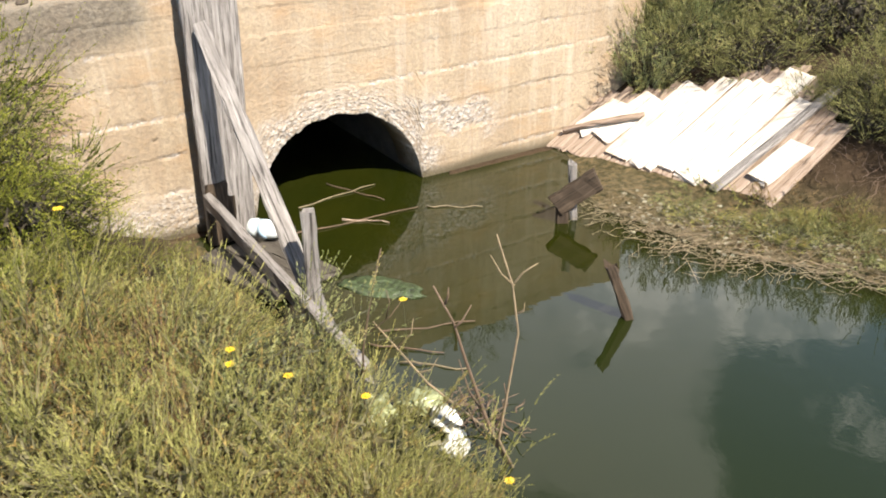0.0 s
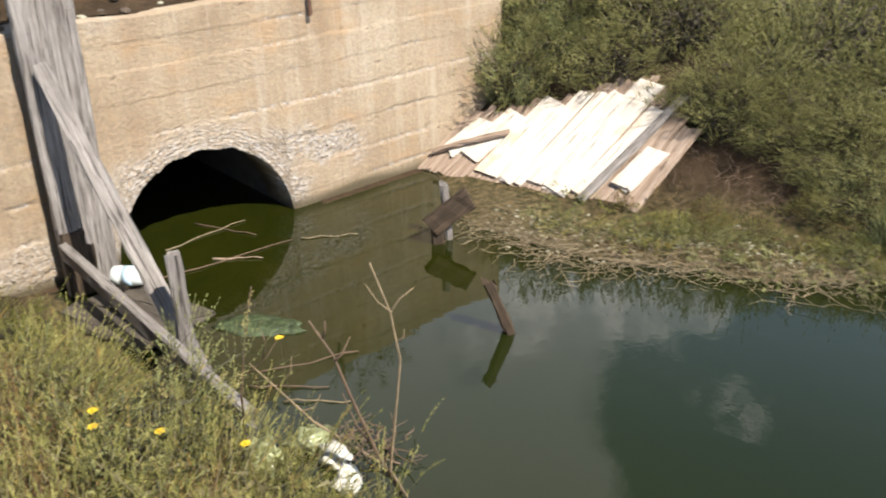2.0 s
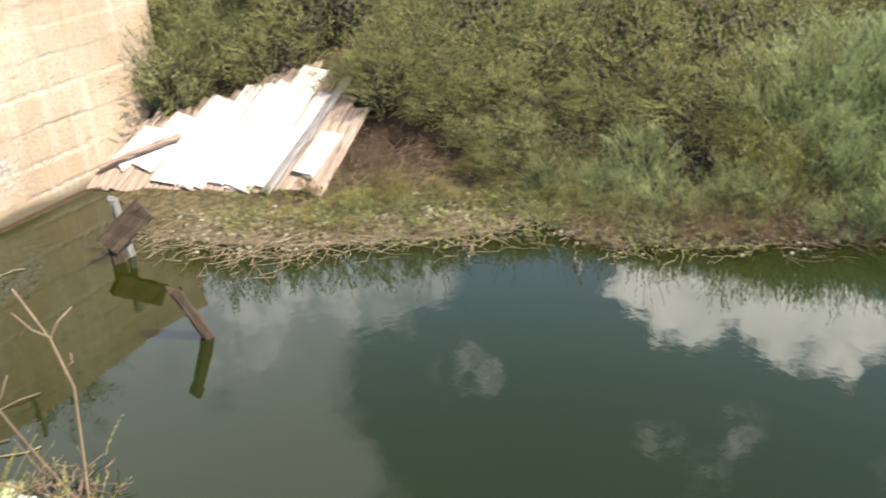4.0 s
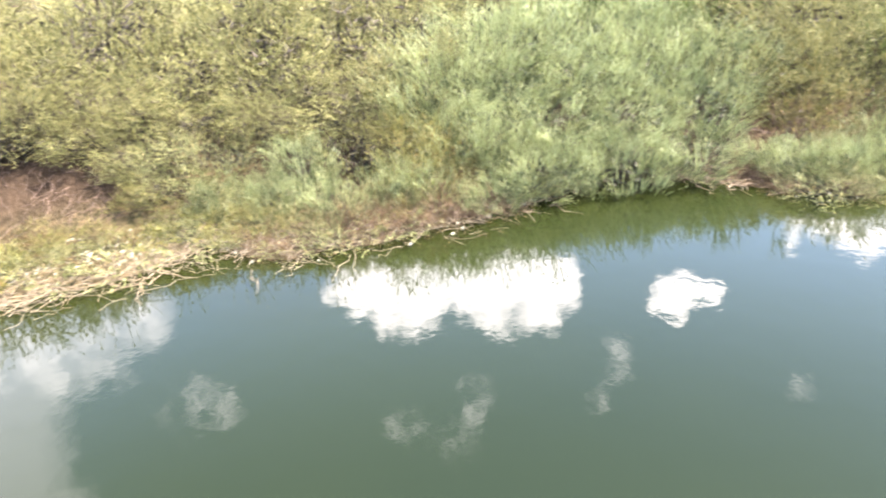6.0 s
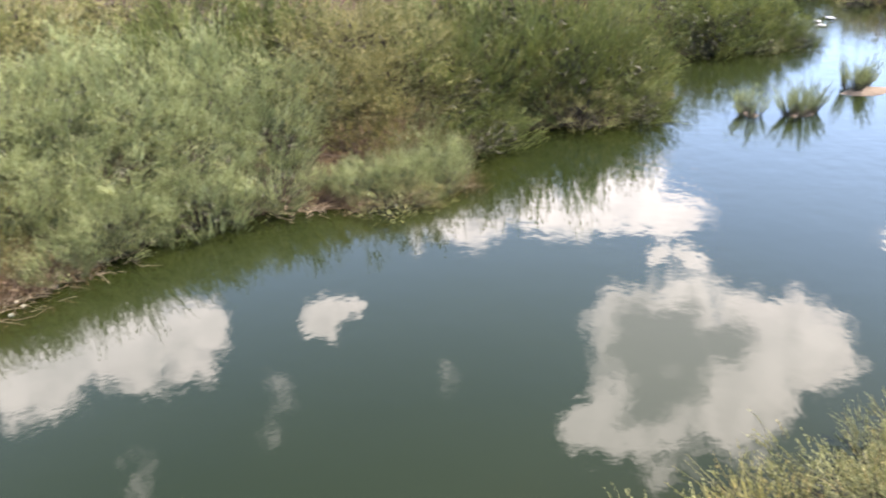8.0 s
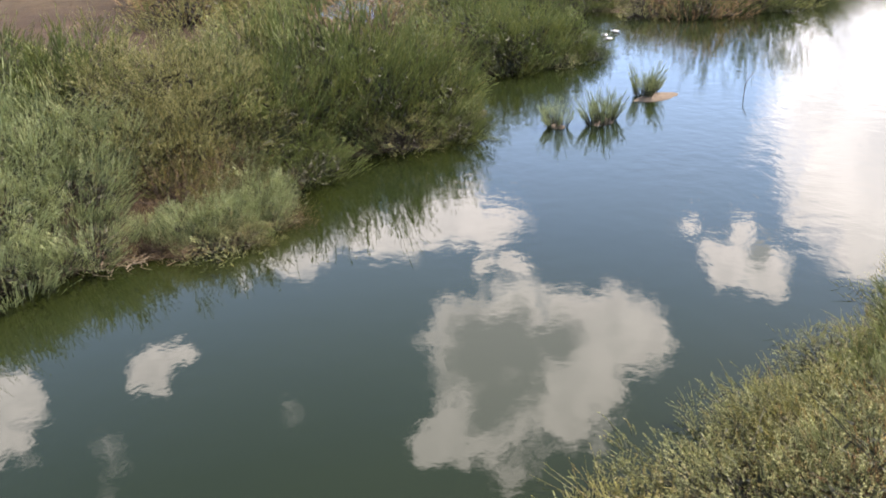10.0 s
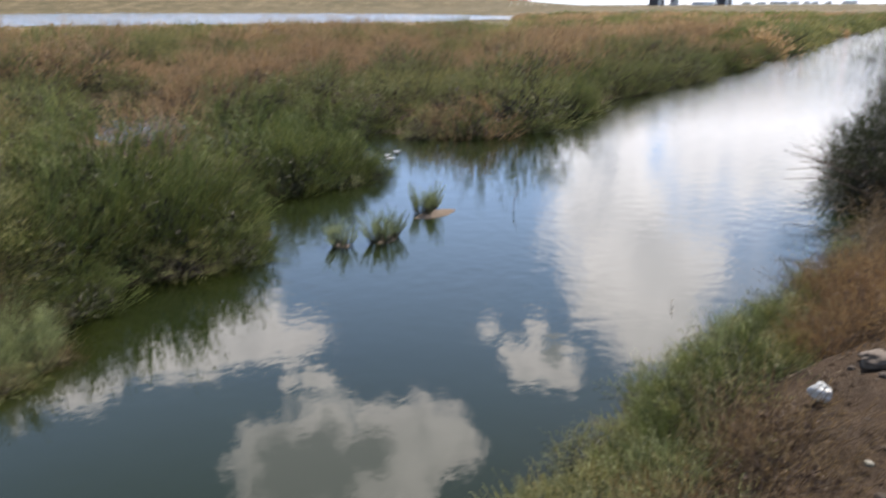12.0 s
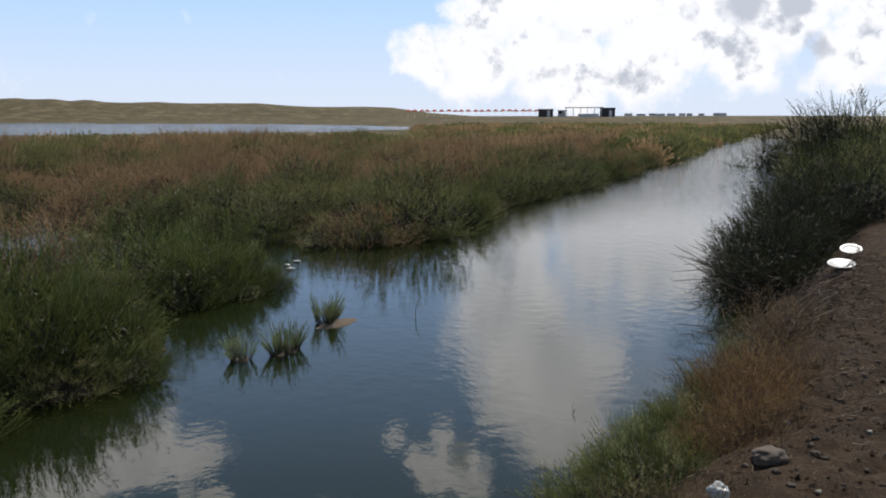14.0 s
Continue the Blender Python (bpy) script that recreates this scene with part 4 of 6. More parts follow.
# ------------------------------------------------------------------ the plank apron on the slope
def make_apron():
    A, B = Vector((0.83, 5.64, 0.0)), Vector((2.0, 4.46, 0.03))
    n = Vector((-0.370, -0.348, 0.862)).normalized()
    across = (B - A).normalized()
    up = n.cross(across)
    up = up if up.z > 0 else -up
    apron = thing("plank_apron", tuple(A), "sun-bleached plank apron lying on the bank beside the culvert", "planks")
    rng = random.Random(5)
    place = lambda a, b, h=0.0: A + across * a + up * b + n * h
    # lower layer of bare planks that shows at the ragged sides
    x, k = -0.10, 0
    while x < 1.58:
        w = rng.uniform(0.05, 0.085)
        t = x / 1.64
        top = 0.62 + 0.62 * min(1, t * 1.6) if t < 0.6 else 1.24 - 0.55 * (t - 0.6) / 0.4
        board("plank", place(x + w / 2, rng.uniform(-0.04, 0.02), 0.01), place(x + w / 2 + 0.22 * top, top + rng.uniform(-0.07, 0.03), 0.012), w, 0.022, PINK_WOOD, 100 + k, apron, up=n, cuts=6, wear=0.003, ragged=0.03)
        x += w + 0.006
        k += 1
    # upper layer of bleached planks
    x, k = 0.04, 0
    while x < 1.22:
        w = rng.choice((0.07, 0.10, 0.12, 0.16, 0.20))
        t = x / 1.64
        lo = 0.05 + (0.14 if t < 0.2 else 0.0) + rng.uniform(-0.02, 0.03)
        top = 0.62 + 0.62 * min(1, t * 1.5) if t < 0.6 else 1.20 - 0.50 * (t - 0.6) / 0.4
        board("bleached_plank", place(x + w / 2, lo, 0.034), place(x + w / 2 + 0.22 * top, top - 0.09 + rng.uniform(-0.09, 0.06), 0.032), w, 0.016, PALE_WOOD, 140 + k, apron, up=n, cuts=6, wear=0.003, ragged=0.035)
        x += w + 0.011
        k += 1
    board("edge_batten", place(1.30, -0.02, 0.06), place(1.62, 0.98, 0.06), 0.06, 0.035, GREY_WOOD, 171, apron, up=n, cuts=8, wear=0.005)
    board("bleached_plank", place(1.50, 0.14, 0.045), place(1.62, 0.50, 0.045), 0.16, 0.02, PALE_WOOD, 172, apron, up=n, cuts=5, wear=0.003)
    pole = board("loose_pole", place(0.02, 0.14, 0.06), place(0.52, 0.42, 0.07), 0.035, 0.03, PINK_WOOD, 173, up=n, cuts=8, wear=0.006, bow=0.01)
    tagged(pole, "loose peeled pole lying across the bleached planks", "stick")


make_apron()


# ------------------------------------------------------------------ plants
KINDS = {
    "sage": dict(name="saltbush", label="soft grey-green saltbush of upright plumes on the bank", mat=LEAF_SAGE, stem=STEM_GREEN,
                 kw=dict(R=0.5, H=0.70, clumps=58, per=14, length=0.38, nleaf=28, ll=0.040, lw=0.0023, up=0.80, fan=0.12, arch=0.22, hug=4.2, lump=0.14, inner=500, wild=0.12, gather=0.75)),
    "deep": dict(name="deep_green_saltbush", label="deep green domed saltbush hanging over the water", mat=LEAF_DEEP, stem=STEM_GREEN,
                 kw=dict(R=0.58, H=0.74, clumps=58, per=13, length=0.36, nleaf=26, ll=0.040, lw=0.0028, up=0.62, fan=0.14, arch=0.28, hug=3.8, lump=0.14, inner=600, wild=0.14, under=0.88, gather=0.75, dead=0.03)),
    "olive": dict(name="olive_shrub", label="olive-green small-leaved shrub on the bank", mat=LEAF_OLIVE, stem=STEM,
                  kw=dict(R=0.62, H=0.72, clumps=50, per=17, length=0.26, nleaf=22, ll=0.022, lw=0.0034, up=0.42, fan=0.26, arch=0.16, hug=1.5, lump=0.22, inner=600, wild=0.22, gather=0.6, dead=0.03)),
    "straw": dict(name="feathery_weed", label="feathery yellow-green weed, drying to straw", mat=LEAF_STRAW, stem=STEM_STRAW,
                  kw=dict(R=0.42, H=0.36, clumps=62, per=15, length=0.17, nleaf=30, ll=0.017, lw=0.0016, up=0.62, fan=0.34, arch=0.14, hug=1.3, lump=0.26, inner=400, wild=0.24, under=0.95, gather=0.8, dead=0.08)),
    "heath": dict(name="heath_weed", label="grey-green heathy weed on the bank edge", mat=LEAF_HEATH, stem=STEM_GREEN,
                  kw=dict(R=0.42, H=0.36, clumps=60, per=14, length=0.13, nleaf=22, ll=0.013, lw=0.0032, up=0.55, fan=0.36, arch=0.14, hug=0.8, lump=0.30, inner=400, wild=0.24, under=0.95, gather=0.8, dead=0.10)),
    "brown": dict(name="withered_weed", label="withered brown weed on the bare bank", mat=LEAF_BROWN, stem=TWIG_DARK,
                  kw=dict(R=0.40, H=0.34, clumps=44, per=11, length=0.24, nleaf=18, ll=0.020, lw=0.0020, up=0.6, fan=0.36, arch=0.10, hug=1.3, lump=0.26, inner=200, wild=0.3, under=0.9, gather=0.6)),
    "golden": dict(name="golden_weed", label="dry golden-brown weed of fine twigs on the bank", mat=LEAF_GOLD, stem=TWIG_DARK,
                   kw=dict(R=0.42, H=0.36, clumps=56, per=12, length=0.24, nleaf=24, ll=0.016, lw=0.0018, up=0.66, fan=0.34, arch=0.10, hug=1.2, lump=0.26, inner=250, wild=0.26, under=0.92, gather=0.7, dead=0.12)),
    "dark": dict(name="dark_scrub", label="dark dense scrub bush hanging over the water", mat=LEAF_BACKLIT, stem=STEM,
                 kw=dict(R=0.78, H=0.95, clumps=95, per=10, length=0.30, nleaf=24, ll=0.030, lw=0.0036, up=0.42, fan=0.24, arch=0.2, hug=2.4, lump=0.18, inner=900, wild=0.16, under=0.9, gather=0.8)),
    "tuft": dict(name="rush_tuft", label="small upright rush tuft on a mud bar", mat=LEAF_SAGE, stem=STEM_GREEN,
                 kw=dict(n=170, rad=0.17, h0=0.16, h1=0.36, lean=0.5, nleaf=16, ll=0.04, lw=0.0020, curve=0.12, droop=0.02, spread=0.9, jitter=0.12, hug=2.5)),
    "juniper": dict(name="bright_scrub", label="bright green scaly scrub beside the wall", mat=LEAF_JUNIPER, stem=STEM,
                    kw=dict(R=0.5, H=0.6, clumps=64, per=15, length=0.22, nleaf=26, ll=0.013, lw=0.0030, up=0.05, fan=0.34, arch=0.05, hug=1.1, lump=0.3, inner=700, wild=0.22, gather=0.5)),
    "marsh green": dict(name="marsh_bush", label="rounded olive-green marsh bush across the channel", mat=LEAF_FAR_GREEN, stem=STEM,
                        kw=dict(R=0.5, H=0.5, clumps=60, per=8, length=0.26, nleaf=14, ll=0.034, lw=0.0050, up=0.6, fan=0.2, arch=0.15, hug=2.2, lump=0.2, inner=300, wild=0.15, under=0.92, gather=0.9)),
    "marsh rust": dict(name="marsh_bush", label="rounded rust-brown marsh bush gone to seed", mat=LEAF_RUST, stem=TWIG_DARK,
                       kw=dict(R=0.5, H=0.48, clumps=60, per=8, length=0.30, nleaf=14, ll=0.032, lw=0.0044, up=0.68, fan=0.2, arch=0.12, hug=2.0, lump=0.2, inner=300, wild=0.15, under=0.92, gather=0.9)),
    "marsh sage": dict(name="marsh_bush", label="rounded grey-green marsh bush with a dark foot", mat=LEAF_FAR_SAGE, stem=STEM,
                       kw=dict(R=0.5, H=0.52, clumps=60, per=8, length=0.26, nleaf=14, ll=0.034, lw=0.0050, up=0.55, fan=0.2, arch=0.2, hug=2.2, lump=0.2, inner=300, wild=0.15, under=0.92, gather=0.9)),
}
rng = random.Random(11)
PROTO = {}
for j, (key, k) in enumerate(KINDS.items()):
    PROTO[key] = [plant(k["name"], k["label"], "shrub", k["stem"], k["mat"], 100 + 10 * j + v, "plants on the banks", **k["kw"]) for v in range(3)]
    # fewer, larger leaves for the plants that stand well away
    if key.startswith("marsh"):
        continue
    lite = dict(k["kw"])
    few = "per" if "R" in lite else "n"
    lite[few], lite["nleaf"], lite["ll"], lite["lw"] = int(lite[few] * 0.75), int(lite["nleaf"] * 0.7), lite["ll"] * 1.25, lite["lw"] * 1.45
    PROTO[key + " away"] = [plant(k["name"], k["label"], "shrub", k["stem"], k["mat"], 200 + 10 * j + v, "plants on the banks", **lite) for v in range(3)]


TOPS = {}
for protos in PROTO.values():
    for p in protos:
        me = p.children[1].data
        at = np.zeros(len(me.vertices) * 3, np.float32)
        me.vertices.foreach_get("co", at)
        TOPS[p.name] = float(np.percentile(at[2::3], 98))


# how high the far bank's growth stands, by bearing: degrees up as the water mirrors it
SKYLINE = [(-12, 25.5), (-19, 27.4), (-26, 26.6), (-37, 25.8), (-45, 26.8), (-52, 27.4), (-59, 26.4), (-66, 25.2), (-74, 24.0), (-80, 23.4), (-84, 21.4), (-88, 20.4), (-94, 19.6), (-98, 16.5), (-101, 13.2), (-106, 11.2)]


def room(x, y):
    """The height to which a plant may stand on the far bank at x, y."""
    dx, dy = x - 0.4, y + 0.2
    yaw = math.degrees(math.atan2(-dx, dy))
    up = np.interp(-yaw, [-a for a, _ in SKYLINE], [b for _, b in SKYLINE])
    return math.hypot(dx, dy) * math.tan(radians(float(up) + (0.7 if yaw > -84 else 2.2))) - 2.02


def in_dome(x, y):
    """The stretch of bank held by the one great saltbush."""
    a, c = (x - 5.25) * 0.70 - (y - 2.15) * 0.71, (x - 5.25) * 0.71 + (y - 2.15) * 0.70
    return (a / 1.25) ** 2 + (c / 0.85) ** 2 < 1


def grow(key, x, y, size=1.0, tall=1.0, sink=0.04, light=False, fine=False, free=False):
    if key == "sage" and x > 6.4:
        key = "deep"
    elif in_dome(x, y):
        key = "sage"
    p = rng.choice(PROTO[key + (" away" if (math.hypot(x - 0.3, y) > 7.5 or light) and key != "tuft" and not fine else "")])
    s = size * rng.uniform(0.9, 1.12)
    e = copy_thing(p, pose(x, y, ground_z(x, y) - sink, rng.uniform(-5, 5), rng.uniform(-5, 5), rng.uniform(0, 360)))
    high = s * tall * rng.uniform(0.92, 1.1)
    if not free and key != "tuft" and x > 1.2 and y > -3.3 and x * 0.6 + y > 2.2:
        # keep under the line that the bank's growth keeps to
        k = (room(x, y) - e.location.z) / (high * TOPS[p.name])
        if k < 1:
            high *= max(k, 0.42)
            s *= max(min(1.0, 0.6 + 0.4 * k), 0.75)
    e.scale = (s, s, high)
    return e


# far bank, from the culvert round to the point
for x, y, s in [(2.72, 4.82, 0.45), (2.95, 4.6, 0.5), (3.25, 4.38, 0.5), (3.5, 4.12, 0.55), (3.75, 3.9, 0.6), (3.95, 3.6, 0.55), (4.15, 3.3, 0.5), (4.45, 3.0, 0.5), (2.6, 5.1, 0.4), (3.0, 4.2, 0.3), (2.95, 5.0, 0.85), (3.2, 4.65, 0.85), (3.5, 4.4, 0.85), (2.75, 5.75, 0.9), (3.4, 5.3, 1.15), (3.95, 4.75, 1.1), (2.4, 6.25, 0.9), (3.0, 6.35, 1.1),
                (3.9, 5.6, 1.2), (4.5, 4.3, 1.1), (4.05, 4.0, 0.9), (4.7, 5.0, 1.2), (5.2, 4.0, 1.05), (5.4, 5.0, 1.2), (1.85, 6.45, 0.9), (2.4, 7.0, 1.1), (3.6, 6.8, 1.2),
                (4.7, 6.2, 1.2), (5.9, 4.4, 1.15), (6.0, 3.6, 1.0), (6.8, 3.9, 1.1), (6.3, 5.3, 1.2), (6.7, 0.85, 0.85), (7.5, 0.5, 0.9), (7.3, 1.4, 0.9), (8.2, 0.6, 0.9),
                (4.25, 3.45, 0.75), (3.75, 3.75, 0.55), (4.7, 3.25, 0.75), (3.95, 3.1, 0.5), (5.0, 6.9, 1.2), (7.4, 4.6, 1.2), (7.9, 3.4, 1.1), (1.62, 6.08, 0.75), (1.95, 6.05, 0.7), (2.25, 5.75, 0.6), (2.05, 6.6, 1.0), (2.7, 6.6, 1.1), (6.2, 1.25, 0.7), (6.7, 1.5, 0.9)]:
    grow("olive", x, y, s)
for k in range(20):
    # the great saltbush: rows from the water's edge back, rising to its crown
    row, i = divmod(k, 5)
    c, a = -0.60 + 0.38 * row, -1.0 + 0.5 * i + 0.25 * (row % 2)
    x, y = 5.25 + 0.70 * a + 0.71 * c + rng.uniform(-0.05, 0.05), 2.15 - 0.71 * a + 0.70 * c + rng.uniform(-0.05, 0.05)
    if in_dome(x, y):
        rise = 1 - 0.45 * (a / 1.3) ** 2
        grow("sage", x, y, 0.72 + 0.14 * row * rise, (0.80 + 0.22 * rise) * (0.95 if row else 0.8))
for x, y, s in [(7.0, 2.6, 1.1), (7.0, 1.9, 0.95), (6.6, 2.7, 0.9), (5.55, 0.62, 0.42), (5.9, 0.45, 0.55), (5.45, 1.05, 0.3), (3.5, 2.95, 0.42), (3.85, 2.75, 0.4), (3.65, 3.3, 0.5), (3.35, 3.3, 0.38), (3.15, 3.55, 0.3)]:
    grow("sage", x, y, s)
for x, y, s in [(5.85, 0.95, 0.7), (6.15, 0.75, 0.8), (5.6, 0.25, 0.4), (3.45, 2.85, 0.5), (4.0, 2.55, 0.5), (4.5, 2.35, 0.45), (3.05, 3.2, 0.4), (10.4, -1.5, 0.9), (4.9, 3.6, 0.7)]:
    grow("brown", x, y, s)

for x, y, s in [(2.72, 4.95, 0.5), (2.9, 4.75, 0.5), (3.05, 4.45, 0.45), (3.12, 4.15, 0.42), (3.05, 3.9, 0.36), (3.2, 3.6, 0.4), (2.5, 5.2, 0.4)]:
    grow("olive", x, y, s, 0.9)
for x, y, s in [(2.95, 4.0, 0.4), (2.6, 4.0, 0.36), (2.4, 4.25, 0.3), (2.9, 3.75, 0.4), (3.05, 3.45, 0.45), (2.3, 4.05, 0.32), (2.05, 4.2, 0.3), (3.15, 3.2, 0.45)]:
    grow("straw", x, y, s, 1.0)

# the point: two domed masses over the water, with an inlet behind
for x, y, s, t in [(6.8, 0.4, 0.8, 1.0), (7.35, 0.15, 1.0, 1.1), (7.5, -0.4, 1.0, 1.15), (7.75, -0.8, 0.95, 1.1), (8.2, -0.95, 0.9, 1.1), (8.0, -0.3, 1.1, 1.25), (8.55, -0.5, 0.95, 1.1), (7.6, 0.6, 1.1, 1.2), (8.4, 0.1, 1.1, 1.25), (9.0, -0.2, 0.95, 1.05),
                   (9.85, -1.95, 0.8, 1.0), (10.15, -2.3, 0.9, 1.15), (10.45, -2.8, 0.85, 1.05), (10.3, -1.8, 0.9, 1.1), (10.75, -2.4, 0.95, 1.1), (9.6, -0.9, 0.75, 0.95)]:
    grow("deep", x, y, s, t)
for x, y, s in [(10.9, -2.3, 0.95), (11.3, -2.05, 0.95), (10.35, -2.0, 0.8), (10.6, -2.75, 0.75)]:
    grow("deep", x, y, s, 0.85, free=True)
for x, y, s in [(6.35, 0.7, 0.6), (6.05, 0.6, 0.5), (6.6, 1.1, 0.7), (11.2, -1.9, 0.8), (12.0, -1.0, 0.8), (11.4, -0.7, 0.9)]:
    grow("brown", x, y, s, 1.1)

for x, y, s in [(6.55, 1.05, 1.5), (6.95, 0.85, 1.7), (7.35, 1.0, 1.8), (6.3, 0.8, 1.1), (7.0, 1.3, 1.8)]:
    grow("olive", x, y, s * 0.55, 1.15)

for x, y, s in [(4.15, 2.85, 0.6), (4.35, 2.65, 0.55), (4.3, 3.0, 0.7), (4.0, 2.7, 0.5), (6.1, 1.05, 0.65), (5.95, 0.8, 0.5), (6.35, 1.0, 0.7)]:
    grow("straw", x, y, s, 1.2)
for x, y, s in [(1.75, 6.25, 0.6), (1.55, 6.0, 0.5), (2.0, 6.15, 0.65)]:
    grow("sage", x, y, s, 0.9)

# low plants over the mud below the apron and along the drift line
for x, y, s in [(1.62, 4.22, 0.28), (1.85, 4.12, 0.32), (2.1, 4.02, 0.34), (2.35, 3.9, 0.34), (2.6, 3.8, 0.3), (2.85, 3.62, 0.32), (1.45, 4.42, 0.24), (2.0, 4.3, 0.24), (2.3, 4.15, 0.26), (3.02, 3.55, 0.42), (3.2, 3.75, 0.45),
                (3.1, 3.95, 0.4), (3.3, 3.5, 0.5), (3.45, 3.75, 0.55), (3.05, 4.15, 0.42), (3.25, 4.05, 0.5), (3.3, 3.15, 0.45), (3.55, 3.05, 0.45)]:
    grow("heath", x, y, s, 0.9)
for x, y, s in [(3.2, 2.95, 0.55), (3.45, 2.75, 0.55), (3.7, 2.52, 0.6), (3.95, 2.38, 0.55), (4.2, 2.26, 0.55), (4.45, 2.18, 0.45), (4.7, 2.1, 0.45), (4.9, 1.9, 0.4), (5.05, 1.65, 0.4), (3.1, 3.1, 0.35), (3.6, 2.75, 0.5), (4.1, 2.5, 0.55)]:
    grow("brown", x, y, s, 0.8)
# a fringe that hangs over the water's edge
fringe = [(4.5, 2.1), (4.95, 1.72), (5.2, 1.35), (5.24, 1.0), (5.32, 0.4), (6.2, 0.3), (7.0, -0.05), (7.12, -0.85), (7.7, -1.3), (8.15, -1.42), (8.75, -0.95), (9.3, -1.1), (9.7, -1.75), (10.35, -3.2), (11.1, -3.2)]
for (x0, y0), (x1, y1) in zip(fringe, fringe[1:]):
    ln = math.hypot(x1 - x0, y1 - y0)
    for k in range(max(1, round(ln / 0.33))):
        t = (k + rng.random()) / max(1, round(ln / 0.33))
        nx, ny = -(y1 - y0) / ln, (x1 - x0) / ln
        o = rng.uniform(-0.08, 0.14)
        if in_dome(x0 + (x1 - x0) * t, y0 + (y1 - y0) * t):
            continue
        grow(rng.choice(("sage", "sage", "sage", "heath", "olive")), x0 + (x1 - x0) * t + nx * o, y0 + (y1 - y0) * t + ny * o, rng.uniform(0.32, 0.6), rng.uniform(0.7, 1.0))
# small dry and green plants that hide the lip of the bank
lip = [(2.95, 3.05), (3.34, 2.76), (3.8, 2.40), (4.6, 2.09), (4.95, 1.76), (5.2, 1.38), (5.24, 1.0), (5.34, 0.42), (6.2, 0.34)]
for (x0, y0), (x1, y1) in zip(lip, lip[1:]):
    ln = math.hypot(x1 - x0, y1 - y0)
    n = round(ln / 0.085)
    for k in range(n):
        t, o = (k + rng.random()) / n, rng.uniform(-0.05, 0.34)
        x, y = x0 + (x1 - x0) * t - (y1 - y0) / ln * o, y0 + (y1 - y0) * t + (x1 - x0) / ln * o
        if in_dome(x, y):
            continue
        grow(rng.choice(("brown", "brown", "heath", "heath", "sage", "straw")), x, y, rng.uniform(0.26, 0.46), rng.uniform(0.7, 1.0), 0.02, True)
# the far edge of the channel
rim = [(17.3, -1.9), (13.5, -4.4), (12.8, -6.0), (16.5, -10.2), (23.9, -19.6), (41.0, -40.5)]
for (x0, y0), (x1, y1) in zip(rim, rim[1:]):
    ln = math.hypot(x1 - x0, y1 - y0)
    n = round(ln / (0.8 if x0 < 20 else 1.4))
    for k in range(n):
        t = (k + rng.random()) / n
        nx, ny = -(y1 - y0) / ln, (x1 - x0) / ln
        o = rng.uniform(-0.1, 0.35) * (1 if k % 2 else 2.5)
        grow(rng.choice(("deep", "deep", "deep", "olive", "brown", "deep")), x0 + (x1 - x0) * t + nx * o, y0 + (y1 - y0) * t + ny * o, rng.uniform(0.55, 0.95) * (1 if x0 < 20 else 1.4), rng.uniform(0.7, 0.95))

# near bank by the camera, seen first
for x, y, s in [(-0.72, 2.05, 0.95), (-1.02, 2.30, 0.95), (-0.95, 1.80, 0.9), (-0.45, 1.75, 0.85), (-0.34, 2.05, 0.6), (-0.62, 2.40, 0.6), (-1.35, 2.0, 1.0), (-0.08, 1.72, 0.6), (-1.40, 2.45, 0.85),
                (-0.65, 1.4, 0.85), (-1.15, 1.5, 0.9), (0.12, 1.85, 0.35), (-0.2, 1.4, 0.65), (0.05, 1.6, 0.5), (0.2, 1.62, 0.42), (-0.3, 1.6, 0.6), (-0.88, 2.65, 0.55), (-1.15, 2.85, 0.55)]:
    grow("heath" if (x * 7.3 + y * 3.1) % 1 < 0.12 else "straw", x, y, s)
for x, y, s in [(-1.62, 2.92, 0.72), (-1.95, 2.85, 0.9), (-1.36, 3.16, 0.36), (-1.50, 3.05, 0.45), (-2.05, 2.5, 1.0), (-1.75, 2.45, 0.7)]:
    grow("juniper", x, y, s)
for x, y, s, t in [(-2.10, 3.25, 1.05, 1.25), (-2.30, 2.95, 1.3, 1.25), (-2.55, 3.4, 1.4, 1.3), (-1.9, 3.05, 0.9, 1.0)]:
    grow("juniper", x, y, s, t)
for x, y, s, t in [(-2.4, 3.2, 0.9, 1.3), (-2.6, 2.9, 1.0, 1.3)]:
    grow("olive", x, y, s, t)
for x, y, s in [(-1.0, 2.1, 0.55), (-1.3, 1.85, 0.6), (-0.75, 1.75, 0.45), (-0.78, 2.2, 0.4), (-0.35, 1.62, 0.4), (-0.55, 2.0, 0.4)]:
    grow("golden", x, y, s * 0.85, 1.4)
# shrubs along the road over the culvert
for k in range(9):
    p = WALL_AT + ALONG * (-2.6 + 0.55 * k) - OUT * rng.uniform(1.3, 1.9)
    e = grow("olive", p.x, p.y, rng.uniform(0.55, 0.8))
    e.location.z = WALL_TOP + 0.5
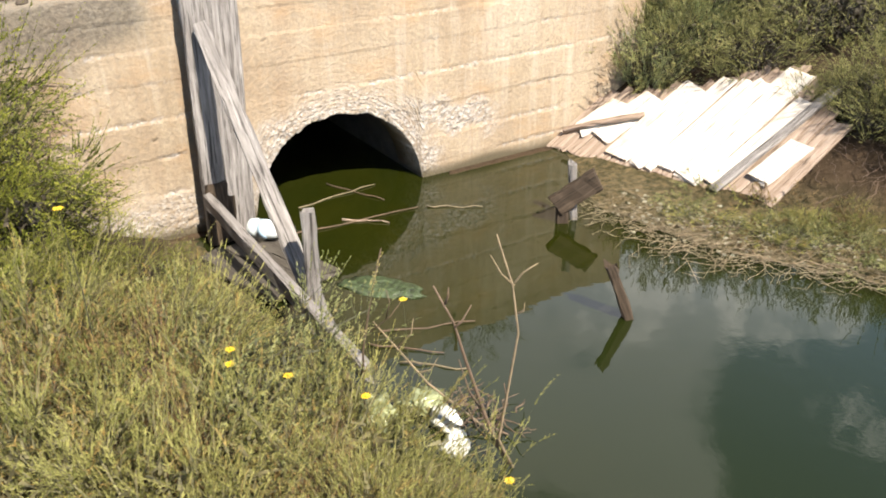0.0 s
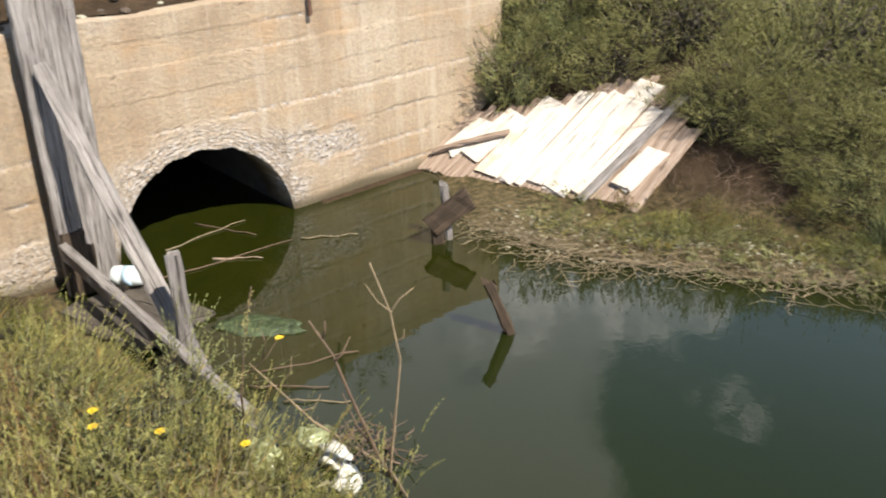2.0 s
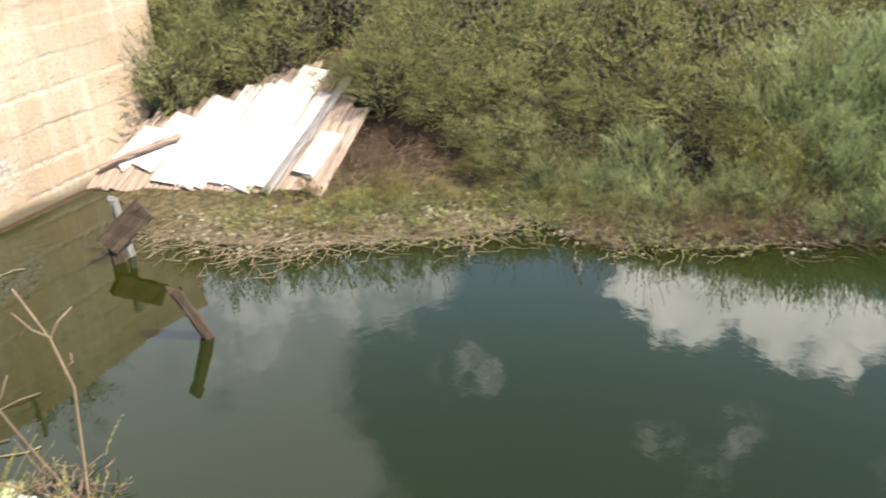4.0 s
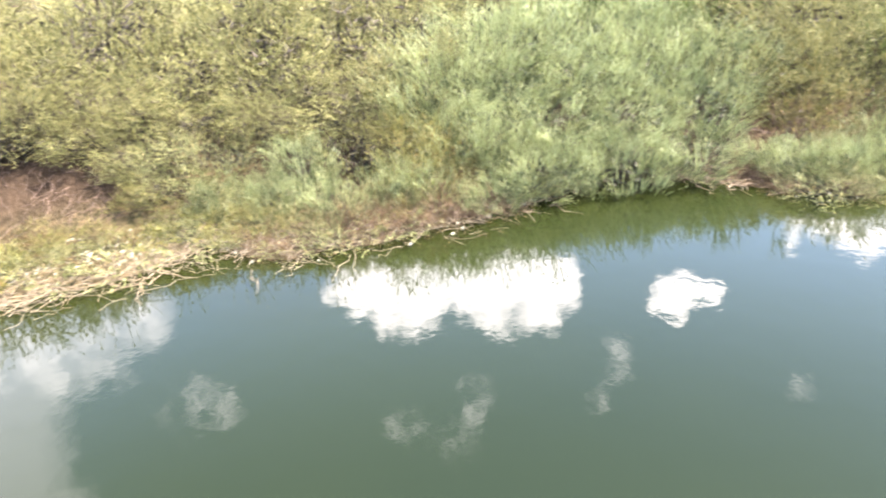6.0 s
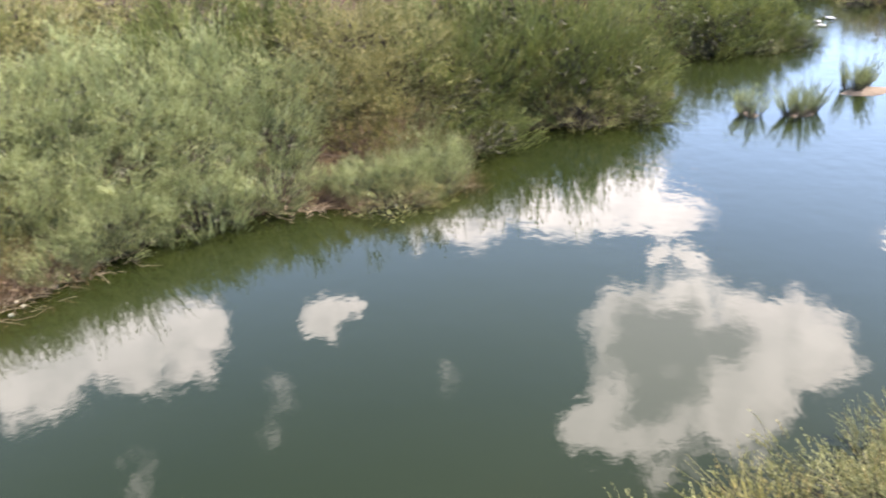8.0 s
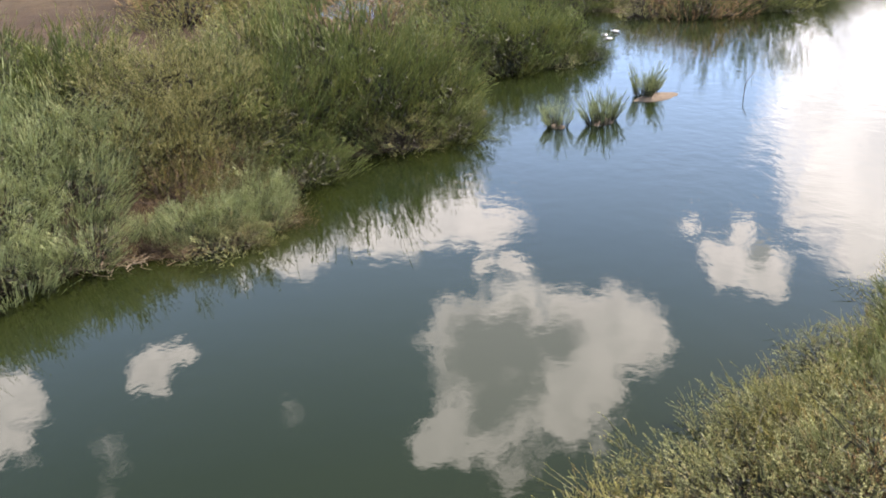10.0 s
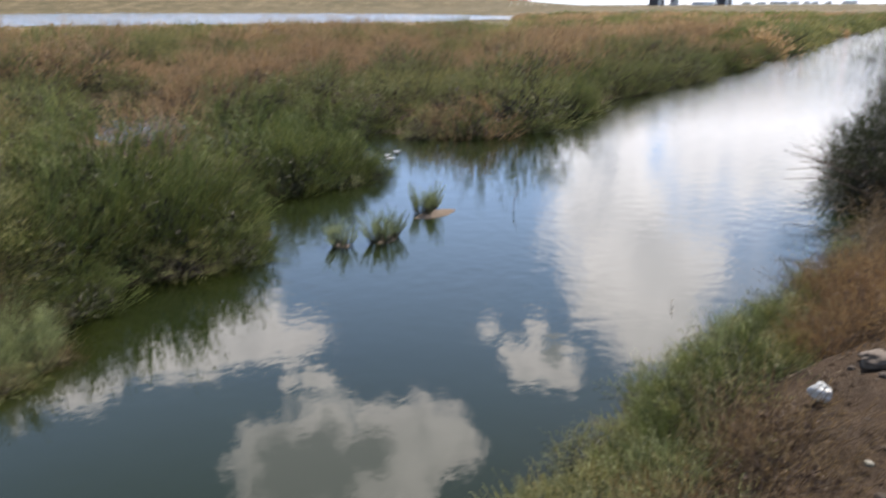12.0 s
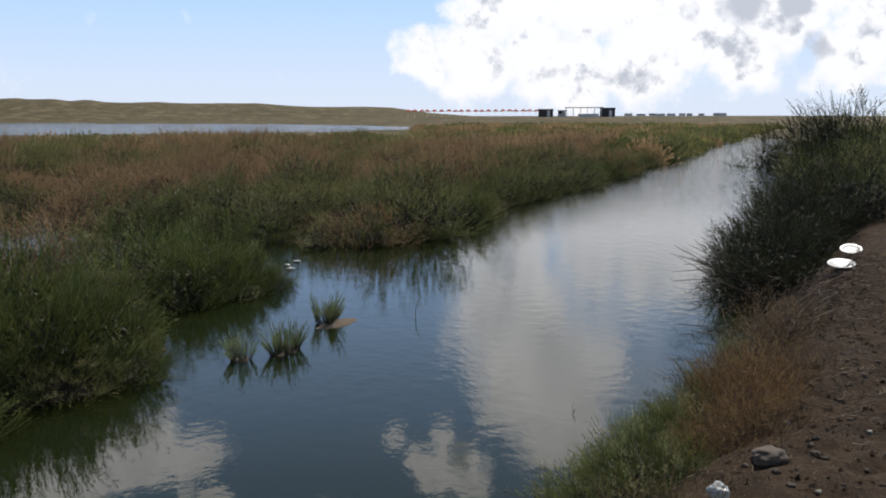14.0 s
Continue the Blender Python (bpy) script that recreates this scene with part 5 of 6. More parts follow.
# near bank, towards the path
carpet = [(1.75, -0.05), (2.3, -0.8), (2.9, -1.6), (3.5, -2.5), (4.1, -3.5), (4.7, -4.7)]
put = []
for _ in range(1100):
    k = rng.randrange(len(carpet) - 1)
    (x0, y0), (x1, y1) = carpet[k], carpet[k + 1]
    t, o = rng.random(), rng.uniform(0.0, 1.0 if k < 2 else 0.85 if k < 3 else 0.5)
    ln = math.hypot(x1 - x0, y1 - y0)
    x, y = x0 + (x1 - x0) * t + (y1 - y0) / ln * o, y0 + (y1 - y0) * t - (x1 - x0) / ln * o
    if math.hypot(x - 2.86, y + 3.02) < 0.38 or any(math.hypot(x - a, y - c) < 0.24 for a, c in put):
        continue
    put.append((x, y))
    inland = o > 0.7 and rng.random() < 0.5
    grow("brown" if inland or o > 0.3 and k > 3 and rng.random() < 0.4 else rng.choice(("heath", "heath", "heath", "straw")), x, y, rng.uniform(0.5, 0.72), rng.uniform(0.75, 1.05) * (0.85 if o < 0.3 else 1.0))
for x, y, s in [(3.25, -2.75, 0.5), (3.55, -3.2, 0.5), (3.8, -3.6, 0.5), (4.1, -4.1, 0.5), (3.0, -2.4, 0.45), (3.35, -3.1, 0.4), (4.4, -4.6, 0.45)]:
    grow("deep", x, y, s, 0.9)
for x, y, s in [(3.35, -2.65, 0.4), (3.7, -3.15, 0.42), (3.95, -3.55, 0.42), (4.15, -3.9, 0.45), (4.95, -5.15, 0.3), (5.3, -5.75, 0.32), (2.4, -1.75, 0.34), (2.75, -2.2, 0.36)]:
    grow("sage", x, y, s, 0.9)
for x, y, s in [(2.4, -2.4, 0.6), (2.65, -2.6, 0.5), (4.2, -4.65, 0.9), (4.55, -5.05, 0.9), (4.45, -5.2, 0.8), (3.4, -3.8, 0.6), (4.8, -5.7, 0.8), (3.9, -4.85, 0.5), (5.0, -5.9, 0.8)]:
    grow("brown", x, y, s)
for x, y, s, t in [(3.45, -3.85, 0.62, 1.1), (3.7, -4.2, 0.75, 1.15), (3.3, -3.65, 0.5, 1.0), (4.0, -4.6, 0.75, 1.1), (3.45, -4.05, 0.5, 0.9), (3.85, -4.55, 0.6, 0.8), (2.45, -2.1, 0.5, 0.9), (2.2, -1.7, 0.45, 0.9), (2.7, -2.55, 0.5, 0.8)]:
    grow("golden", x, y, s, t)
# scrub towards the sun, its shaded side given by the dark leaf colour
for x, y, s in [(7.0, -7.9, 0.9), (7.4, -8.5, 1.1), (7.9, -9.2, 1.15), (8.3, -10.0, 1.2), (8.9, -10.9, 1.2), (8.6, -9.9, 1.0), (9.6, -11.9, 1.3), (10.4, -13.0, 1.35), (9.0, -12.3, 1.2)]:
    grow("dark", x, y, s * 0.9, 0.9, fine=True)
for x, y, s in [(9.9, -13.6, 1.3), (10.6, -13.4, 1.3), (11.2, -14.2, 1.6), (12.2, -15.4, 1.7), (13.2, -16.8, 1.8), (10.8, -15.2, 1.6), (12.0, -17.0, 1.9), (14.5, -18.4, 2.0), (13.5, -19.0, 2.2), (16.0, -20.6, 2.2), (15.0, -21.4, 2.4), (17.5, -22.6, 2.4),
                (19.5, -25.0, 2.5), (17.5, -25.5, 2.6), (21.5, -28.0, 2.6), (19.0, -29.0, 2.8), (24.0, -31.5, 2.8)]:
    grow("dark" if (x * 3.7) % 1 < 0.15 else "olive" if (x * 5.1) % 1 < 0.3 else "deep", x, y, s * 0.85, 0.85, fine=True)

# low green tufts on the mud bar
for x, y, s in [(7.47, -2.03, 0.62), (7.46, -2.40, 0.85), (7.60, -2.52, 0.75), (8.33, -3.12, 0.95), (8.46, -3.2, 0.7)]:
    e = grow("tuft", x, y, s * 0.85, 1.35, 0.0)
    e.location.z = 0.0


# the rest of the far bank, closed by scattered shrubs
r3 = np.random.default_rng(8)
taken = [o.location.copy() for o in scene.objects if o.type == "EMPTY" and o.location.z > -10]
for x, y in zip(r3.uniform(2.2, 14.0, 1500), r3.uniform(-3.5, 8.0, 1500)):
    p = Vector((x, y, 0))
    d = float(edge_distance(np.array([x]), np.array([y]), EDGE)[0][0])
    e3 = (x - 0.83) * 0.71 + (y - 5.64) * 0.70
    if d < 0.45 or in_dome(x, y) or x < 4.2 and y < 3.4 or (e3 < 0.95 or y > 7.5) and x < 3.6 or any((p.xy - q.xy).length < 0.46 for q in taken):
        continue
    if x > 9.3 and y > -1.7:
        continue
    taken.append(p)
    if len(taken) > 600:
        break
    near = d < 1.3
    kinds = ["olive", "olive", "olive", "heath"] if x < 5 else ["deep", "deep", "deep", "olive", "brown"] if x > 6.3 and near else ["sage", "sage", "olive"] if near else ["olive", "sage", "brown", "deep", "olive", "heath"]
    grow(rng.choice(kinds), x, y, rng.uniform(0.6, 1.05), rng.uniform(0.75, 1.0), 0.04, x > 4.5)


def mud_bar(x, y, rx, ry, turn):
    bm = bmesh.new()
    r2 = random.Random(int(x * 100))
    rings = [[bm.verts.new((0, 0, 0.016))]]
    for k, (f, z) in enumerate(((0.5, 0.013), (0.85, 0.006), (1.15, -0.03))):
        rings.append([bm.verts.new((rx * f * r2.uniform(0.85, 1.15) * math.cos(a), ry * f * r2.uniform(0.85, 1.15) * math.sin(a), z)) for a in [2 * math.pi * i / 18 for i in range(18)]])
    for i in range(18):
        bm.faces.new((rings[0][0], rings[1][i], rings[1][(i + 1) % 18]))
        for a, b in ((1, 2), (2, 3)):
            bm.faces.new((rings[a][i], rings[b][i], rings[b][(i + 1) % 18], rings[a][(i + 1) % 18]))
    sand = plain("wet_sand", (0.125, 0.100, 0.078), 0.95, 0.25, 20.0, 0.005)
    sand.node_tree.nodes["Principled BSDF"].inputs["Specular IOR Level"].default_value = 0.08
    ob = part("mud_bar", bm, sand, smooth=True)
    ob.matrix_world = pose(x, y, 0, 0, 0, turn)
    tagged(ob, "low reddish mud bar rising from the channel", "mud bar", kind="structure")


mud_bar(8.28, -3.22, 0.30, 0.14, -62)
mud_bar(7.54, -2.47, 0.18, 0.10, -40)
mud_bar(7.47, -2.03, 0.09, 0.07, 10)


def marsh_bushes():
    """Rounded bushes one by one over the marsh past the inlet."""
    r = np.random.default_rng(44)
    dist, yaw = np.sqrt(r.uniform(12.5**2, 46**2, 9000)), np.radians(r.uniform(-141, -80, 9000))
    X, Y = -np.sin(yaw) * dist, np.cos(yaw) * dist
    d, which = edge_distance(X, Y, EDGE)
    far_side = np.array([e[2] for e in EDGE])[which] == "f"
    patch, hue = waves(X, Y, 2.6, 31), waves(X, Y, 1.5, 32)
    put = np.zeros((0, 2))
    for x, y, q, p, h, dd in zip(*(v[far_side & (d > 0.15) & (X > 11.6)] for v in (X, Y, d, patch, hue, dist))):
        gap = 0.75 + 0.022 * dd
        if len(put) and np.min(np.hypot(put[:, 0] - x, put[:, 1] - y)) < gap:
            continue
        put = np.vstack([put, (x, y)])
        key = ("marsh sage" if h > -0.5 else "marsh rust") if q < 1.5 else "marsh rust" if p > -0.15 else "marsh green" if h > 0 else "marsh sage"
        s = r.uniform(0.85, 1.35) * (0.95 + 0.013 * dd) * (1.25 if r.random() < 0.15 else 1.0)
        e = copy_thing(PROTO[key][r.integers(3)], pose(x, y, ground_z(x, y) - 0.06, 0, 0, r.uniform(0, 360)))
        e.scale = (s * 1.2, s * 1.2, s * r.uniform(0.75, 1.15))


marsh_bushes()


def far_scrub():
    """The scrub far past the channel: rounded bushes of many slivers, closely set over the marsh."""
    r = np.random.default_rng(21)
    todo = {"green": ([], LEAF_FAR_GREEN), "rust": ([], LEAF_RUST), "dark": ([], LEAF_DEEP), "sage": ([], LEAF_FAR_SAGE)}
    n = 3600
    dist = 38 + 95 * r.uniform(0, 1, n) ** 1.6
    yaw = np.radians(r.uniform(-139, -82, n))
    X, Y = -np.sin(yaw) * dist, np.cos(yaw) * dist
    d, which = edge_distance(X, Y, EDGE)
    lag, _ = edge_distance(X, Y, LAGOON)
    Z = height(X, Y)
    kind = np.array([e[2] for e in EDGE])[which]
    patch, hue = waves(X, Y, 3.2, 31), waves(X, Y, 1.8, 32)
    ok = (d > 0.1) & (lag > 1) & ((dist < 58) | (np.degrees(yaw) < -115.5)) & (kind == "f") & (X > 11.5)
    for x, y, z, p, h, dd, q in zip(X[ok], Y[ok], Z[ok], patch[ok], hue[ok], dist[ok], d[ok]):
        key = ("sage" if h > -0.1 else "green" if h > -0.9 else "rust") if q < 1.6 else "rust" if p > 0.1 else "green" if h > 0.1 else "sage" if h > -0.7 else "dark"
        todo[key][0].append((x, y, z, dd, q))
    for key, (rows, mat) in todo.items():
        R = np.array(rows)
        k = 130
        size = r.uniform(0.55, 1.0, len(R)) * np.where(r.uniform(0, 1, len(R)) > 0.7, 2.0, 1.0)
        c, size = np.repeat(R, k, 0), np.repeat(size, k)
        m = len(c)
        rad = (0.40 + 0.008 * c[:, 3]) * size
        tall = np.where(c[:, 4] < 1.6, 0.72, 0.55) * size ** 0.8
        u = norm(r.normal(0, 1, (m, 3)))
        u[:, 2] = np.abs(u[:, 2])
        f = r.uniform(0.5, 1.0, (m, 1)) ** 0.4
        base = c[:, :3] - np.array([0, 0, 0.05]) + u * f * np.stack([rad, rad, tall], -1) * (0.9 + 0.1 * r.normal(0, 1, (m, 1)))
        way = norm(u * 0.9 + np.array([0, 0, 0.5]) + r.normal(0, 0.3, (m, 3)))
        ln = (0.12 + 0.0018 * c[:, 3])[:, None] * r.uniform(0.6, 1.4, (m, 1))
        side = norm(np.cross(way, r.normal(0, 1, (m, 3)))) * (0.010 + 0.0010 * c[:, 3])[:, None]
        V = np.stack([base - side, base + way * ln, base + side], 1).reshape(-1, 3)
        ob = mesh_object("marsh_scrub", V, np.arange(m)[:, None] * 3 + np.arange(3), mat)
        hued(ob, np.repeat(r.uniform(0, 0.9, len(R)), k))
        tagged(ob, {"green": "low olive scrub along the far bank", "rust": "low rust-brown scrub over the flat marsh", "dark": "dark low scrub in the marsh hollows", "sage": "grey-green scrub at the water's edge"}[key], "scrub", kind="stuff")


far_scrub()


# ------------------------------------------------------------------ litter and debris
def litter(name, label, seed, n, line, spread, l0, l1, r0, mat, z=0.012, lift=0.02, along=0.5):
    """Loose stalks strewn along a line of the bank."""
    r = random.Random(seed)
    pts = [Vector((*p, 0)) for p in line]
    paths = []
    for _ in range(n):
        i = r.randrange(len(pts) - 1)
        p = pts[i].lerp(pts[i + 1], r.random()) + Vector((r.gauss(0, spread), r.gauss(0, spread), 0))
        way = (pts[i + 1] - pts[i]).normalized()
        a = r.uniform(0, 2 * math.pi)
        d = (way * along * r.choice((-1, 1)) + Vector((math.cos(a), math.sin(a), 0)) * (1 - along)).normalized()
        ln = r.uniform(l0, l1)
        g = max(z, ground_z(p.x, p.y) + 0.006)
        e = p + d * ln
        g2 = max(z, ground_z(e.x, e.y) + 0.006)
        a3, b3 = Vector((p.x, p.y, g + r.uniform(0, lift))), Vector((e.x, e.y, g2 + r.uniform(0, lift)))
        paths.append(crooked(a3, b3, r0 * r.uniform(0.6, 1.3), r0 * 0.4, r, 5, ln * 0.13))
    V, F = tube_data(paths, 4)
    return tagged(mesh_object(name, V, F, mat), label, "litter", kind="stuff")


BANK = [(0.98, 4.62), (1.25, 4.2), (1.6, 3.95), (2.2, 3.66), (2.9, 3.34)]
litter("reed_litter", "mat of grey wet stalks floating along the bank", 1, 420, BANK, 0.11, 0.08, 0.34, 0.0022, STRAW, 0.008, 0.03, 0.2)
litter("reed_litter", "pale drift stalks along the water's edge", 2, 60, [(1.1, 4.3), (1.55, 3.95), (2.2, 3.6), (2.95, 3.25)], 0.08, 0.12, 0.5, 0.0026, TWIG, 0.010, 0.03, 0.4)
litter("dry_litter", "dry broken twigs on the muddy bank", 3, 420, [(2.9, 3.2), (3.3, 2.8), (3.9, 2.4), (4.6, 2.12)], 0.16, 0.06, 0.26, 0.0022, STRAW, 0.012, 0.06, 0.4)
litter("dry_litter", "brown dead stalks under the shrubs", 4, 320, [(2.4, 4.6), (2.9, 4.1), (3.3, 3.5), (3.7, 2.9), (4.4, 2.4)], 0.2, 0.06, 0.28, 0.0024, TWIG_DARK, 0.012, 0.08, 0.4)
litter("dead_stalks", "tangle of dead stalks on the bare bank", 5, 190, [(4.9, -5.7), (5.4, -6.5), (6.0, -7.6)], 0.28, 0.2, 0.75, 0.004, TWIG_DARK, 0.012, 0.10, 0.5)
litter("dead_stalks", "dry stalks strewn on the brown earth", 6, 160, [(3.1, -3.8), (4.2, -5.4), (4.6, -7.4)], 0.5, 0.06, 0.3, 0.003, TWIG, 0.012, 0.02, 0.3)
litter("dry_litter", "scattered straw and leaf bits on the path", 8, 260, [(2.4, -3.0), (3.0, -3.7), (4.0, -5.2), (5.2, -7.2)], 0.45, 0.03, 0.12, 0.0022, TWIG, 0.012, 0.01, 0.1)
litter("dry_litter", "twigs lying at the shore under the saltbush", 7, 70, [(4.95, 1.6), (5.3, 0.9), (5.6, 0.3)], 0.1, 0.1, 0.3, 0.003, TWIG, 0.012, 0.05, 0.4)


def scum(seed, n, line, spread, size):
    """Flat flecks of scum and leaf afloat."""
    r = random.Random(seed)
    pts = [Vector((*p, 0)) for p in line]
    V, F = [], []
    for _ in range(n):
        i = r.randrange(len(pts) - 1)
        p = pts[i].lerp(pts[i + 1], r.random()) + Vector((r.gauss(0, spread), r.gauss(0, spread), 0))
        s, k, b = size * r.uniform(0.4, 1.3), r.randint(5, 7), len(V)
        g = max(0.004, ground_z(p.x, p.y) + 0.004)
        st = r.uniform(0, 3)
        ring = [(p.x + s * r.uniform(0.6, 1) * math.cos(st + 2 * math.pi * j / k), p.y + s * 0.7 * r.uniform(0.6, 1) * math.sin(st + 2 * math.pi * j / k)) for j in range(k)]
        V += [(x, y, g + 0.004) for x, y in ring] + [(x, y, g - 0.006) for x, y in ring]
        F.append(tuple(range(b, b + k)))
        F += [(b + j, b + k + j, b + k + (j + 1) % k, b + (j + 1) % k) for j in range(k)]
    tagged(mesh_object("scum_flecks", V, F, FOAM_BIT), "pale flecks of scum caught among the stalks", "scum", kind="stuff")


scum(1, 420, [(1.15, 4.55), (1.7, 4.15), (2.4, 3.85), (3.0, 3.5), (3.2, 3.0)], 0.12, 0.015)
scum(2, 60, [(3.2, 3.0), (3.7, 2.5), (4.4, 2.15)], 0.12, 0.018)

# low green weed on the mud below the apron
weeds = [(1.75, 4.2, 0.7), (2.0, 4.12, 0.8), (2.25, 4.0, 0.8), (1.55, 4.3, 0.6), (2.5, 3.85, 0.7), (2.75, 3.7, 0.6), (1.9, 4.0, 0.6), (3.2, 3.45, 0.8), (3.1, 4.1, 0.6), (3.4, 3.8, 0.9)]
for _ in range(300):
    x, y = rng.uniform(1.3, 4.6), rng.uniform(2.0, 4.9)
    d = float(edge_distance(np.array([x]), np.array([y]), EDGE)[0][0])
    if not 0.05 < d < (0.75 if x < 3.1 else 0.6) or math.hypot(x - 2.75, y - 4.35) < 0.33 or any(math.hypot(x - a, y - c) < 0.2 for a, c, _ in weeds):
        continue
    weeds.append((x, y, rng.uniform(0.55, 0.95)))
for x, y, s in weeds:
    e = thing("mud_weed", (x, y, max(0.0, ground_z(x, y)) - 0.01), "low sprawling green weed on the wet mud", "weed", "weeds on the mud", rng.uniform(0, 360))
    SV, SF, LV, LF, tone = spray(int(x * 100), 90, 0.3, 0.08, 0.24, 1.0, 16, 0.026, 0.0026, stem=0.0018, curve=0.3, droop=0.15, spread=0.9, jitter=0.3, plumes=20)
    mesh_object("branchwork", SV * s, SF, STEM_GREEN, e)
    hued(mesh_object("foliage", LV * s, LF, LEAF_STRAW if (x * 9.1) % 1 < 0.35 else LEAF_HEATH if (x * 9.1) % 1 < 0.75 else LEAF_BROWN, e), tone)


def bare_plant(name, label, at, runs, mat, seed, r0=0.006):
    """A leafless plant: each run is a list of places along one stem."""
    e = thing(name, at, label, "dead plant")
    r = random.Random(seed)
    for k, run in enumerate(runs):
        path = []
        for i, p in enumerate(run):
            t = i / (len(run) - 1)
            path.append((Vector(p) - Vector(at) + Vector((r.uniform(-1, 1), r.uniform(-1, 1), 0)) * 0.004, (r0 if k == 0 else r0 * 0.6) * (1 - 0.65 * t)))
        V, F = tube_data([path], 6)
        mesh_object("stem" if k == 0 else "twig", V, F, mat, e, smooth=True)
    return e


bare_plant("dead_stalk", "tall pale dead stalk with a forked top", (0.25, 2.28, 0.0),
           [[(0.27, 2.28, -0.05), (0.19, 2.29, 0.13), (0.225, 2.3, 0.37), (0.25, 2.3, 0.58), (0.23, 2.3, 0.77), (0.17, 2.31, 0.95)],
            [(0.23, 2.3, 0.77), (0.19, 2.3, 0.81), (0.155, 2.3, 0.88)], [(0.23, 2.3, 0.78), (0.265, 2.31, 0.81), (0.305, 2.31, 0.845)], [(0.25, 2.3, 0.66), (0.27, 2.3, 0.67), (0.27, 2.3, 0.70)]], TWIG, 1, 0.0065)
bare_plant("dead_stalk", "brown leaning dead stalk with broken side twigs", (0.24, 2.30, 0.0),
           [[(0.25, 2.3, -0.07), (0.15, 2.3, 0.22), (0.07, 2.3, 0.47), (0.03, 2.3, 0.63), (-0.035, 2.3, 0.77)], [(0.035, 2.3, 0.61), (0.06, 2.3, 0.63), (0.09, 2.31, 0.685)],
            [(0.0, 2.3, 0.70), (0.015, 2.3, 0.73), (0.02, 2.3, 0.765)], [(0.15, 2.3, 0.22), (0.09, 2.34, 0.30), (0.05, 2.38, 0.42)], [(0.2, 2.3, 0.08), (0.12, 2.36, 0.12), (0.05, 2.4, 0.28)],
            [(0.17, 2.3, 0.16), (0.22, 2.32, 0.26), (0.21, 2.34, 0.34)]], TWIG_DARK, 2, 0.009)
bare_plant("dead_stalk", "pale slanting dead stalk over the water", (0.14, 2.4, 0.0),
           [[(0.16, 2.4, 0.08), (-0.06, 2.4, 0.30), (-0.17, 2.4, 0.46), (-0.245, 2.4, 0.57)], [(-0.17, 2.4, 0.46), (-0.12, 2.4, 0.52), (-0.11, 2.4, 0.58)], [(-0.10, 2.4, 0.35), (-0.05, 2.4, 0.36), (-0.02, 2.4, 0.42)]], TWIG, 3, 0.006)
bare_plant("dead_stalk", "thin red-brown upright dead stalk", (-0.29, 2.4, 0.1),
           [[(-0.30, 2.4, 0.1), (-0.29, 2.4, 0.45), (-0.25, 2.4, 0.66), (-0.21, 2.4, 0.86)], [(-0.275, 2.4, 0.52), (-0.19, 2.4, 0.59), (-0.14, 2.4, 0.66)], [(-0.2, 2.4, 0.58), (-0.19, 2.4, 0.65), (-0.2, 2.4, 0.70)]], TWIG_DARK, 4, 0.005)
bare_plant("dead_stalk", "dry seed stalk in front of the wall", (-1.55, 3.35, 0.3), [[(-1.55, 3.35, 0.3), (-1.53, 3.36, 0.55), (-1.50, 3.36, 0.78)], [(-1.53, 3.36, 0.55), (-1.56, 3.36, 0.66)]], TWIG_DARK, 5, 0.006)
bare_plant("dead_stalk", "bare twiggy stalk before the concrete wall", (-1.85, 3.2, 0.4), [[(-1.85, 3.2, 0.4), (-1.78, 3.22, 0.7), (-1.66, 3.25, 0.9), (-1.64, 3.25, 1.0)], [(-1.72, 3.24, 0.82), (-1.74, 3.24, 0.93)]], TWIG_DARK, 6, 0.007)
r4 = random.Random(77)
for k in range(7):
    x, y = r4.uniform(6.5, 7.3), r4.uniform(-8.4, -7.2)
    bare_plant("bare_branch", "bare dark branch reaching over the water", (x, y, 0.25), [[(x, y, 0.25), (x + 0.25, y + 0.3, 0.4), (x + 0.5, y + 0.65, 0.42 + r4.uniform(-0.1, 0.15))],
               [(x + 0.25, y + 0.3, 0.4), (x + 0.42, y + 0.4, 0.52), (x + 0.6, y + 0.5, 0.6)]], TWIG_DARK, 20 + k, 0.008)
bare_plant("bare_branch", "fallen twig lying half in the water", (4.6, 2.0, 0.02), [[(4.35, 2.1, 0.08), (4.6, 1.92, 0.05), (4.85, 1.72, 0.03)], [(4.6, 1.92, 0.05), (4.72, 1.9, 0.10)]], TWIG, 31, 0.007)
bare_plant("bare_branch", "thin bare sapling standing in the channel", (8.1, -4.03, -0.1), [[(8.1, -4.03, -0.1), (8.12, -4.05, 0.12), (8.08, -4.1, 0.24)], [(8.12, -4.05, 0.1), (8.2, -4.1, 0.2)]], TWIG_DARK, 32, 0.005)

# stalks afloat by the pipe
for k, (a, b, m) in enumerate([((-0.61, 4.44), (-0.32, 4.39), PINK_WOOD), ((-0.77, 5.0), (-0.37, 4.73), TWIG_DARK), ((-0.95, 4.2), (-0.15, 4.61), TWIG_DARK), ((-0.9, 4.62), (-0.45, 4.98), STRAW), ((-0.1, 4.62), (0.25, 4.6), STRAW),
                               ((-0.2, 2.95), (0.1, 2.9), STRAW), ((-0.35, 3.1), (0.0, 3.02), TWIG_DARK), ((-0.3, 3.2), (0.15, 3.28), TWIG_DARK)]):
    r = random.Random(k)
    V, F = tube_data([crooked((*a, 0.006), (*b, 0.006), 0.009 if k == 0 else 0.005, 0.003, r, 6, 0.012)], 6)
    tagged(mesh_object("floating_stalk", V, F, m, smooth=True), "thin dead stalk floating on the green water", "stalk", "stalks afloat")


